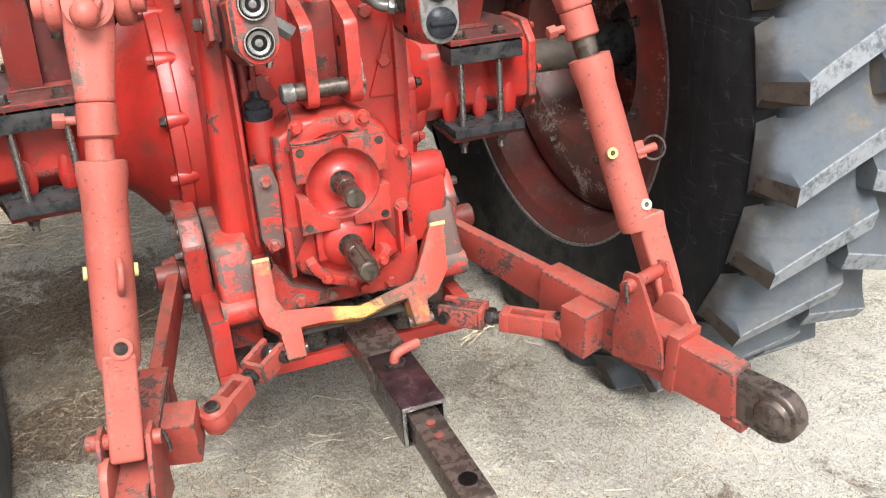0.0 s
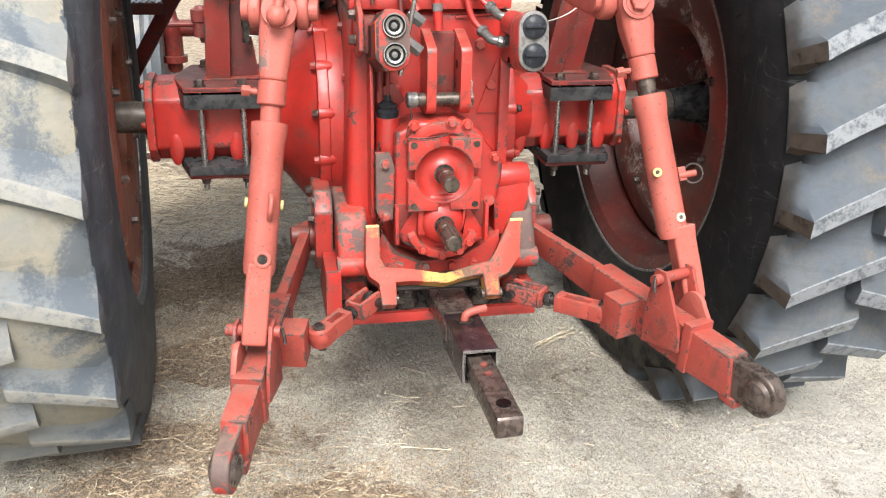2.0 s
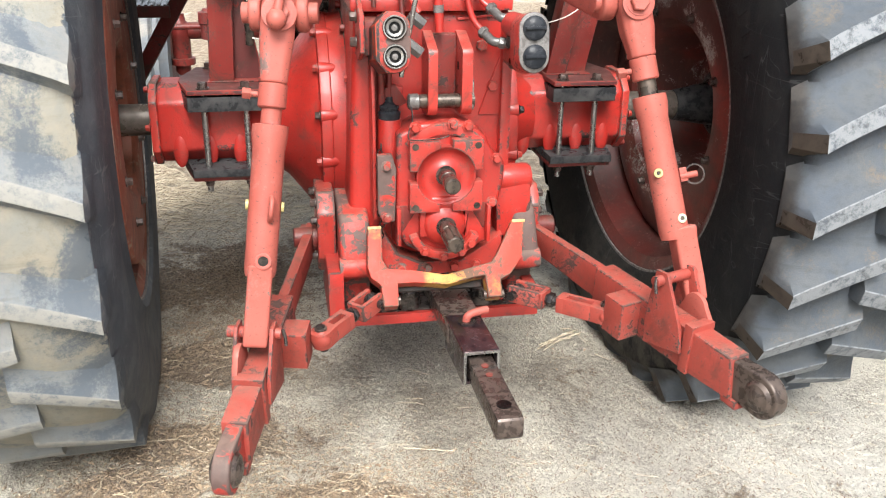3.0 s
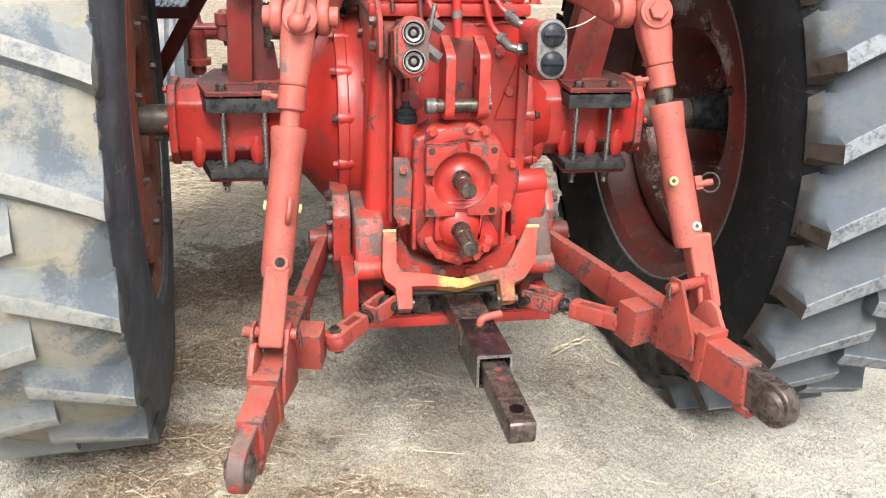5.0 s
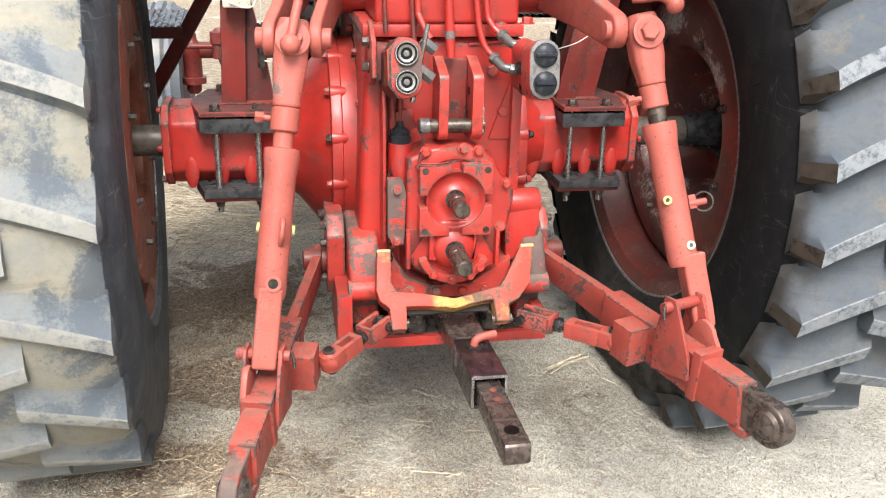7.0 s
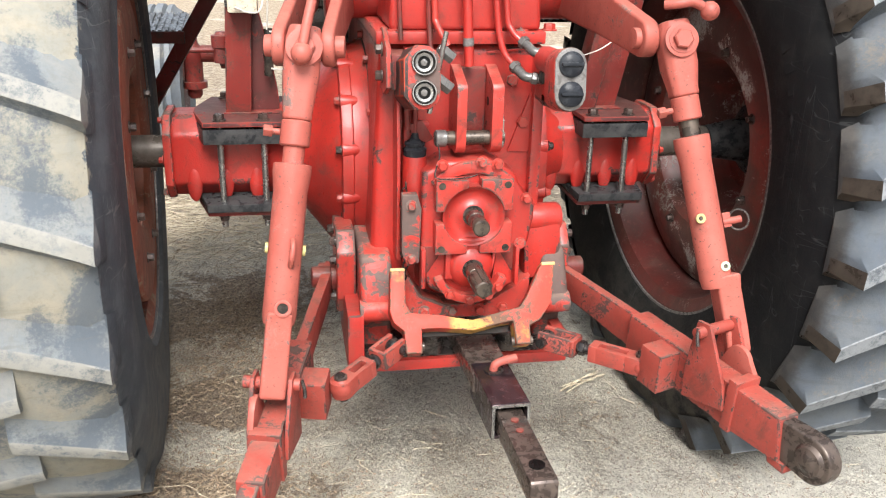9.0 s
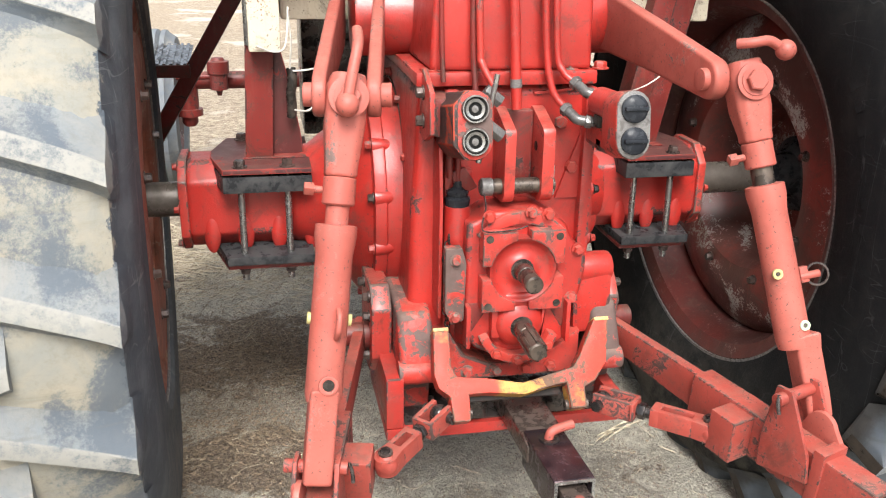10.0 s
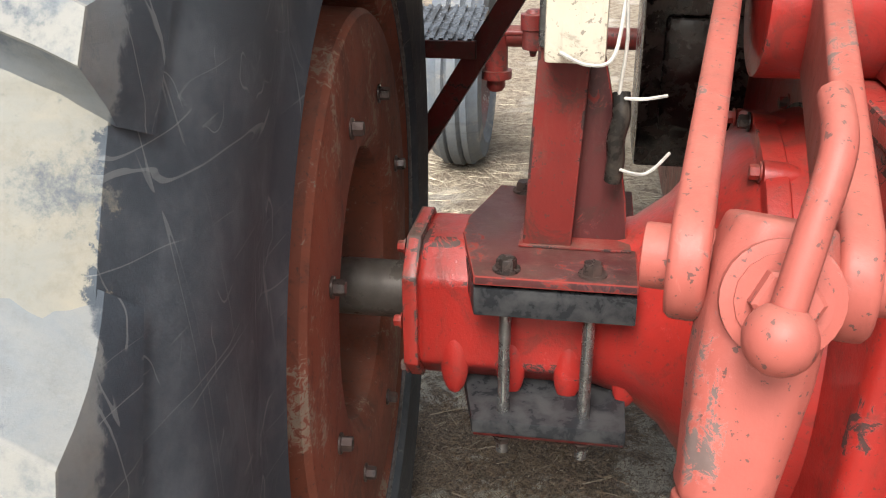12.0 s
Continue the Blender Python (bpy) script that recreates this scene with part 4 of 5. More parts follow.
def coupler_bits():
    # bracket that carries the open block
    v = new("valve_bracket")
    v.parent = tractor
    tagged(v, "red valve bracket plate with dark bolts")
    side = Matrix(((0, 1, 0, -0.152), (1, 0, 0, 0), (0, 0, 1, 0), (0, 0, 0, 1)))
    bm = bmesh.new()
    prism(bm, [(-0.25, 1.235), (-0.34, 1.252), (-0.43, 1.215), (-0.44, 1.13), (-0.36, 1.10), (-0.25, 1.13)], 0.012, side)
    part("plate", bm, RED_CHIPPED, v, "", 0.003)
    for z in (1.205, 1.145):
        bolt(v, (-0.153, -0.365, z), (-1, 0, 0), 0.012, 0.016, BOLT_DARK)
    bm = bmesh.new()
    box(bm, (-0.14, -0.42, 1.12), (-0.06, -0.32, 1.20))
    part("manifold", bm, RED_DARK, v, "", 0.008)
    bm = bmesh.new()
    rod(bm, (-0.030, -0.50, 1.262), (-0.064, -0.50, 1.085), 0.0058, None, 12)
    part("lever", bm, ZINC, v, "thin zinc lever")
    for x, y, z in ((-0.008, -0.40, 1.200), (-0.030, -0.50, 1.150)):
        bm = bmesh.new()
        rod(bm, (x - 0.022, y, z + 0.014), (x + 0.012, y - 0.004, z - 0.012), 0.0155, None, 6)
        part("hose_fitting", bm, ELBOW, v, "", 0.002)
    # steel pipes down the housing, and the capped block's elbows
    w = new("hydraulic_pipes")
    w.parent = tractor
    tagged(w, "red steel hydraulic pipes with grey elbow fittings")
    for pts, r, mat in (([(-0.118, -0.352, 1.52), (-0.113, -0.355, 1.30), (-0.110, -0.362, 1.225)], 0.0056, RED_DARK), ([(-0.050, -0.352, 1.52), (-0.046, -0.355, 1.30), (-0.042, -0.37, 1.20)], 0.0066, RED_DARK),
                        ([(-0.042, -0.362, 1.52), (-0.034, -0.366, 1.30), (-0.030, -0.372, 1.262), (-0.006, -0.39, 1.215)], 0.0078, RED_CHIPPED), ([(0.100, -0.355, 1.52), (0.111, -0.36, 1.30), (0.127, -0.37, 1.205), (0.156, -0.385, 1.166)], 0.0080, RED),
                        ([(0.124, -0.355, 1.52), (0.135, -0.36, 1.295), (0.148, -0.37, 1.245), (0.172, -0.385, 1.222)], 0.0080, RED)):
        bm = bmesh.new()
        tube(bm, pts, r, 12)
        part("pipe", bm, mat, w)
    for p in (Vector((0.168, -0.382, 1.226)), Vector((0.150, -0.382, 1.170))):
        q = p + Vector((0.020, -0.035, -0.020))
        e = p + Vector((0.062, -0.05, -0.026))
        bm = bmesh.new()
        tube(bm, [p, p + (q - p) * 0.5, q, q + (e - q) * 0.5, e], 0.0112, 14)
        part("elbow", bm, ELBOW, w, "grey elbow fitting")
        for at, d in ((p, q - p), (q + (e - q) * 0.35, e - q), (e - Vector((0.004, 0, 0)), e - q)):
            bm = bmesh.new()
            lathe(bm, [(0, 0.0135), (0.002, 0.0152), (0.013, 0.0152), (0.015, 0.0135)], basis(at, d), 6)
            part("fitting_nut", bm, ELBOW, w, "", 0.0008)
    bm = bmesh.new()
    lathe(bm, [(0, 0.0095), (0.0, 0.0115), (0.34, 0.0115)], basis((0.048, -0.372, 1.167), (-0.055, 0.02, 1), (0, 1, 0)), 20)
    part("dipstick_tube", bm, RED, w, "red open-ended tube")
    bm = bmesh.new()
    ring(bm, basis((0.0455, -0.371, 1.213), (-0.055, 0.02, 1), (0, 1, 0)), 0.0112, 0.0128, 0.018)
    part("clip_band", bm, DULL, w)
    bm = bmesh.new()
    box(bm, (0.205, -0.50, 1.09), (0.262, -0.37, 1.20))
    part("capped_valve", bm, RED_CHIPPED, w, "", 0.012)
    bm = bmesh.new()
    lathe(bm, [(0, 0.02), (0.006, 0.03), (0.13, 0.03)], basis((0.216, -0.42, 1.19), (0.06, -1, 0.02)), 24)
    part("spool_cap", bm, RED, w)
    for x, z in ((0.196, 1.155), (0.205, 1.105)):
        bm = bmesh.new()
        box(bm, (x, -0.47, z - 0.014), (x + 0.02, -0.44, z + 0.012))
        part("valve_lug", bm, BLACK, w, "", 0.003)
    # lever shaft with a boot by the gearbox
    q = new("control_linkage")
    q.parent = tractor
    q.location = (0.05, -0.06, 0.04)
    tagged(q, "rusty control rod with black rubber boot")
    bm = bmesh.new()
    lathe(bm, [(0, 0.027), (0.016, 0.029), (0.022, 0.022), (0.026, 0.025), (0.032, 0.025), (0.035, 0.017), (0.042, 0.010), (0.055, 0.009)], basis((-0.125, -0.30, 0.915), (0, 0, 1), (0, 1, 0)), 20)
    part("boot", bm, PLASTIC, q, "black rubber boot")
    bm = bmesh.new()
    rod(bm, (-0.125, -0.30, 0.97), (-0.125, -0.30, 1.1), 0.007, None, 10)
    rod(bm, (-0.145, -0.31, 0.98), (-0.15, -0.31, 1.1), 0.008, None, 10)
    part("control_rod", bm, RED_DARK, q)
    bm = bmesh.new()
    prism(bm, [(-0.14, 0.99), (-0.11, 1.0), (-0.08, 0.955), (-0.1, 0.945), (-0.13, 0.95)], 0.012, pose(0, -0.305, 0))
    part("bell_crank", bm, RED_DARK, q, "", 0.002)
    bm = bmesh.new()
    rod(bm, (-0.125, -0.30, 0.70), (-0.125, -0.30, 0.915), 0.03, None, 24)
    part("rod_housing", bm, RED, q, "", 0.003)
    for k in range(16):
        bm = bmesh.new()
        pts = [(0.006 * math.cos(a), 0.0, 0.010 * math.sin(a)) for a in np.linspace(0, 2 * math.pi, 9)]
        tube(bm, pts, 0.0018, 6)
        part("chain_link", bm, GREASY, q, "", m=pose(-0.155 + 0.004 * math.sin(k * 0.9), -0.345, 0.62 + 0.0155 * k, 0, 0, 90 * (k % 2)))
    bm = bmesh.new()
    prism(bm, [(-0.335, 0.66), (-0.34, 0.93), (-0.325, 1.05), (-0.24, 1.06), (-0.24, 0.66)], 0.008, Matrix(((0, 1, 0, -0.172), (1, 0, 0, 0), (0, 0, 1, 0), (0, 0, 0, 1))))
    part("guard_plate", bm, RED, q, "thin red guard plate", 0.002)


coupler_bits()

# ---- hitch frame ----
def hitch_frame():
    h = new("hitch_frame")
    h.parent = tractor
    tagged(h, "chipped red hitch side castings and drawbar support")
    for x0, x1, s in ((-0.21, -0.13, -1), (0.25, 0.315, 1)):
        bm = bmesh.new()
        # profile in y, z
        prof = [(-0.10, 0.71), (-0.30, 0.712), (-0.365, 0.70), (-0.415, 0.61), (-0.42, 0.555), (-0.40, 0.545), (-0.36, 0.52), (-0.34, 0.44), (-0.15, 0.44), (-0.10, 0.52)]
        prism(bm, prof, x1 - x0, Matrix(((0, 1, 0, x0), (1, 0, 0, 0), (0, 0, 1, 0), (0, 0, 0, 1))))
        part("side_casting", bm, RED_RUBBED, h, "rubbed grey and red side casting", 0.014, segs=3)
        bm = bmesh.new()
        rod(bm, (x0 - 0.004, -0.405, 0.575), (x1 + 0.004, -0.405, 0.575), 0.028, None, 24)
        part("pivot_boss", bm, RED_RUBBED, h, "", 0.003)
        bm = bmesh.new()
        box(bm, (-0.245 if s < 0 else 0.285, -0.435, 0.447), (-0.205 if s < 0 else 0.316, -0.2, 0.575 if s < 0 else 0.5))
        part("side_cheek", bm, RED, h, "", 0.004)
    for x0, x1, s in ((-0.262, -0.214, -1), (0.318, 0.345, 1)):
        bm = bmesh.new()
        prism(bm, [(-0.10, 0.73), (-0.27, 0.74), (-0.315, 0.69), (-0.30, 0.56), (-0.24, 0.50), (-0.10, 0.50)], x1 - x0, Matrix(((0, 1, 0, x0), (1, 0, 0, 0), (0, 0, 1, 0), (0, 0, 0, 1))))
        part("hinge_bracket", bm, RED_CHIPPED, h, "", 0.006)
        for y, z in ((-0.27, 0.71), (-0.27, 0.66), (-0.25, 0.55), (-0.17, 0.71)):
            bolt(h, (x0 if s < 0 else x1, y, z), (s, 0, 0), 0.011, 0.016, BOLT_DARK)
        bm = bmesh.new()
        lathe(bm, [(0, 0.036), (0.012, 0.036), (0.014, 0.028), (0.06, 0.028), (0.064, 0.022)], basis((x0 if s < 0 else x1, -0.235, 0.60), (s, 0, 0)), 24)
        part("hinge_pin", bm, RED_DARK, h)
    bm = bmesh.new()
    box(bm, (-0.245, -0.435, 0.418), (0.316, -0.12, 0.446))
    part("support_plate", bm, RED, h, "red drawbar support plate", 0.003)
    bm = bmesh.new()
    box(bm, (-0.2, -0.42, 0.4465), (0.28, -0.15, 0.4505))
    part("greasy_top", bm, GREASY, h, "black greasy plate top", 0.001)
    for x in (-0.12, 0.17, 0.22):
        bm = bmesh.new()
        ring(bm, basis((x, -0.385, 0.451), (0, 0, 1), (0, 1, 0)), 0.007, 0.011, 0.001)
        part("plate_hole", bm, RED, h)
    for x in (-0.03, 0.24):
        bolt(h, (x, -0.385, 0.418), (0, 0, -1), 0.013, 0.016, BOLT_DARK)
    for x in (-0.035, 0.165):
        bm = bmesh.new()
        lathe(bm, [(0, 0.022), (0.006, 0.031), (0.030, 0.0325), (0.048, 0.030), (0.052, 0.032), (0.056, 0.030), (0.058, 0.012)], basis((x, -0.405, 0.451), (0, 0, 1), (0, 1, 0)), 28)
        part("roller", bm, GREASY, h, "dark steel drawbar roller")


hitch_frame()


def rocker():
    """The U-shaped sway rocker in worn yellow over red, leaning back."""
    r = new("sway_rocker")
    r.parent = tractor
    r.location = (0.053, -0.055, 0.038)
    tagged(r, "U-shaped red rocker with worn yellow paint")
    lean = Matrix.Translation((0, -0.505, 0.53)) @ pose(0, 0, 0, -38) @ Matrix.Translation((0, 0, -0.53))
    bm = bmesh.new()
    out = [(-0.197, 0.70), (-0.162, 0.70), (-0.166, 0.615), (-0.155, 0.592), (-0.09, 0.584), (-0.01, 0.568), (0.06, 0.584), (0.108, 0.594), (0.128, 0.62), (0.174, 0.70), (0.208, 0.70), (0.186, 0.60), (0.155, 0.56),
           (0.128, 0.548), (0.126, 0.503), (0.09, 0.503), (0.088, 0.560), (0.06, 0.557), (-0.01, 0.542), (-0.09, 0.552), (-0.133, 0.552), (-0.135, 0.495), (-0.173, 0.495), (-0.175, 0.55), (-0.198, 0.57), (-0.205, 0.60)]
    prism(bm, out, 0.045, lean)
    part("rocker_yoke", bm, YELLOW, r, "worn yellow over red", 0.004)
    bm = bmesh.new()
    box(bm, (-0.13, 0.0465, 0.542), (0.085, 0.062, 0.566), lean)
    part("back_bar", bm, BAR_BLACK, r, "black bar with yellow paint flecks", 0.003)
    for x0 in (-0.197, 0.174):
        bm = bmesh.new()
        box(bm, (x0, -0.0015, 0.694), (x0 + 0.034, 0.0465, 0.7025), lean)
        part("yellow_tip", bm, TIP, r, "pale yellow painted tip", 0.002)
    for x0 in (-0.154, 0.108):
        bm = bmesh.new()
        rod(bm, lean @ Vector((x0 - 0.026, 0.022, 0.515)), lean @ Vector((x0 + 0.026, 0.022, 0.515)), 0.011, None, 20)
        part("foot_pin", bm, DARK_IRON, r)


rocker()

# ---- drawbar ----
def drawbar():
    d = thing("drawbar", "dark rusty steel drawbar with a sleeve and pin", "drawbar")
    a, b = Vector((0.066, -0.28, 0.022)), Vector((0.086, -1.042, 0.032))
    ln = (b - a).length
    m = basis(a, b - a)
    bm = bmesh.new()
    prism(bm, [(0.0, 0.479), (0.32, 0.479), (0.36, 0.469), (0.36, 0.430), (0.0, 0.430)], 0.095, m @ Matrix.Translation((0, -0.0475, 0)))
    part("inner_bar", bm, DARK_IRON, d, "flat dark iron bar", 0.005)
    bm = bmesh.new()
    prism(bm, [(0.32, 0.468), (ln - 0.004, 0.456), (ln, 0.45), (ln, 0.412), (ln - 0.01, 0.402), (0.32, 0.414)], 0.058, m @ Matrix.Translation((0, -0.029, 0)))
    bar = part("outer_bar", bm, DARK_IRON, d, "dark rusty drawbar extension", 0.005)
    for u, r, name, lab in ((ln - 0.055, 0.0165, "pin_hole", "large round pin hole"), (0.545, 0.0085, "pin_hole", ""), (0.585, 0.008, "pin_hole", "")):
        bm = bmesh.new()
        z = 0.4688 - (u - 0.32) * 0.012 / (ln - 0.324)
        rod(bm, m @ Vector((u, 0, z - 0.004)), m @ Vector((u, 0, z + 0.0016)), r, None, 24)
        part(name, bm, HOLE if r > 0.01 else RED_DARK, bar, lab)
    bm = bmesh.new()
    o, t = 0.043, 0.008
    pts_o = [(-o, 0.485), (o, 0.485), (o, 0.40), (-o, 0.40)]
    secs = []
    for u in (0.315, 0.515):
        outer = [bm.verts.new(m @ Vector((u, y, z))) for y, z in pts_o]
        inner = [bm.verts.new(m @ Vector((u, y * (1 - t / o), 0.4425 + (z - 0.4425) * (1 - t / 0.0425)))) for y, z in pts_o]
        secs.append((outer, inner))
    (o0, i0), (o1, i1) = secs
    for k in range(4):
        j = (k + 1) % 4
        bm.faces.new((o0[k], o0[j], o1[j], o1[k]))
        bm.faces.new((i0[j], i0[k], i1[k], i1[j]))
        bm.faces.new((o0[j], o0[k], i0[k], i0[j]))
        bm.faces.new((o1[k], o1[j], i1[j], i1[k]))
    part("sleeve", bm, SLEEVE, d, "purple-black square steel sleeve", 0.007, segs=3)
    for y0, y1, z0, z1 in ((-0.0425, 0.0425, 0.4775, 0.4845), (-0.0425, -0.0355, 0.402, 0.477), (0.0355, 0.0425, 0.402, 0.477)):
        bm = bmesh.new()
        box(bm, (0.5153, y0, z0), (0.5185, y1, z1), m)
        part("worn_lip", bm, ZINC, d, "bright worn sleeve lip", 0.001)
    bm = bmesh.new()
    ring(bm, m @ basis((0.36, 0.0, 0.485), (0, 0, 1), (0, 1, 0)), 0.011, 0.022, 0.003)
    part("washer", bm, GREASY, d)
    bm = bmesh.new()
    tube(bm, [m @ Vector(p) for p in ((0.36, 0, 0.45), (0.36, 0.0, 0.49), (0.358, 0.012, 0.504), (0.35, 0.055, 0.509))], 0.010, 12)
    part("hitch_pin", bm, RED_FADED, d, "red bent hitch pin")


drawbar()

# ---- lower links, rods, stabilisers ----
HY, HZ = -0.25, 0.60  # hinge line of the lower links
DROP = 2.0  # degrees below the level setting
SINK = -0.52 * math.tan(radians(DROP))


def dropped(m):
    return Matrix.Translation((0, HY, HZ)) @ pose(0, 0, 0, DROP) @ Matrix.Translation((0, -HY, -HZ)) @ m


def lower_link(s, front, eye, pin_up, blk, label):
    a = thing("lower_link", label, "lift arm", "lower links of the hitch")
    a_m = basis(front, Vector(eye) - Vector(front))
    m = dropped(a_m)
    ln = (Vector(eye) - Vector(front)).length
    i = 1 if s < 0 else -1  # local y that points inward
    # front bar: a tall plate from the hinge
    bm = bmesh.new()
    prism(bm, [(-0.03, 0.02), (-0.01, 0.035), (0.04, 0.035), (0.30, 0.042), (0.46, 0.046), (0.46, -0.046), (0.30, -0.042), (0.02, -0.033), (-0.03, -0.02)], 0.026, Matrix.Translation((0, -0.013, 0)))
    part("front_bar", bm, RED_ARM, a, "", 0.004, m=m)
    bm = bmesh.new()
    rod(bm, (0.0, -0.03, 0), (0.0, 0.03, 0), 0.03, None, 24)
    part("front_eye", bm, RED_DARK, a, "", 0.003, m=m)
    # rear sleeve
    bm = bmesh.new()
    prism(bm, [(0.36, 0.050), (0.50, 0.052), (ln - 0.23, 0.052), (ln - 0.075, 0.050), (ln - 0.06, -0.045), (ln - 0.2, -0.052), (0.36, -0.050)], 0.056, Matrix.Translation((0, -0.028, 0)))
    part("rear_sleeve", bm, RED_ARM, a, "", 0.005, m=m)
    bm = bmesh.new()
    box(bm, (ln - 0.21, -0.034, -0.055), (ln - 0.185, 0.034, 0.066))
    part("collar", bm, RED_ARM, a, "", 0.003, m=m)
    # inner block for the stabiliser
    bm = bmesh.new()
    y0, y1 = (0.026, 0.085) if i > 0 else (-0.085, -0.026)
    box(bm, (blk - 0.03, y0, -0.05), (blk + 0.035, y1, 0.045))
    part("stabiliser_block", bm, RED_ARM, a, "square welded block", 0.004, m=m)
    # gussets for the rod's pin
    px, pz = pin_up
    for y in (-0.043, 0.034):
        bm = bmesh.new()
        prism(bm, [(px - 0.03, -0.04), (px - 0.035, 0.03), (px - 0.022, pz + 0.018), (px + 0.012, pz + 0.022), (px + 0.075, 0.045), (px + 0.085, -0.01)], 0.009, Matrix.Translation((0, y, 0)))
        part("gusset", bm, RED_ARM, a, "", 0.002, m=m)
    bm = bmesh.new()
    rod(bm, (px - 0.002, -0.062, pz), (px - 0.002, 0.056, pz), 0.013, None, 16)
    part("cross_pin", bm, RED_ARM, a, "", 0.002, m=m)
    bm = bmesh.new()
    tube(bm, [(px - 0.002, i * 0.058, pz + 0.012), (px + 0.004, i * 0.064, pz - 0.005), (px + 0.012, i * 0.066, pz - 0.022)], 0.004, 8)
    part("split_pin", bm, GREASY, a, "", m=m)
    # latch lever
    bm = bmesh.new()
    c = ln - 0.245
    prism(bm, [(c - 0.05, 0.045)] + arc_pts(c, 0.075, 0.033, 150, 20, 8) + arc_pts(c + 0.035, 0.05, 0.02, 30, -20, 3) + [(c + 0.05, 0.04)], 0.012, Matrix.Translation((0, -i * 0.03 - 0.006, 0)))
    part("latch_lever", bm, RED_FADED, a, "rounded latch lever", 0.003, m=m)
    # flat eye end with its ball
    bm = bmesh.new()
    prism(bm, [(ln - 0.13, -0.038), (ln - 0.13, 0.04)] + arc_pts(ln, 0.0, 0.05, 90, -90, 14), 0.036, Matrix.Translation((0, -0.018, 0)))
    part("link_end", bm, DARK_IRON if s > 0 else RED_RUBBED, a, "bare dark forged end" if s > 0 else "worn red forged end", 0.006, m=m, segs=3)
    for sgn in (1, -1):
        bm = bmesh.new()
        lathe(bm, [(0, 0.036), (0.004, 0.033), (0.008, 0.029), (0.008, 0.024), (0.012, 0.018), (0.0145, 0.010), (0.015, 0.003)], basis((ln + 0.002, sgn * 0.0175, 0), (0, sgn, 0)), 28)
        part("swivel_ball", bm, DARK_IRON, a, "greasy ball joint", m=m)
    bm = bmesh.new()
    prism(bm, [(ln - 0.09, -0.042), (ln - 0.045, -0.043), (ln - 0.042, -0.062), (ln - 0.085, -0.06)], 0.05, Matrix.Translation((0, -0.025, 0)))
    part("stop_tab", bm, RED_ARM, a, "", 0.003, m=m)
    return m, ln


MR, LR = lower_link(1, (0.315, -0.25, 0.60), (0.608, -1.09, 0.556), (0.60, 0.135), 0.50, "red telescoping lower link with bare dark end")
ML, LL = lower_link(-1, (-0.275, -0.20, 0.59), (-0.483, -1.05, 0.467), (0.60, 0.115), 0.48, "red telescoping lower link with worn red end")


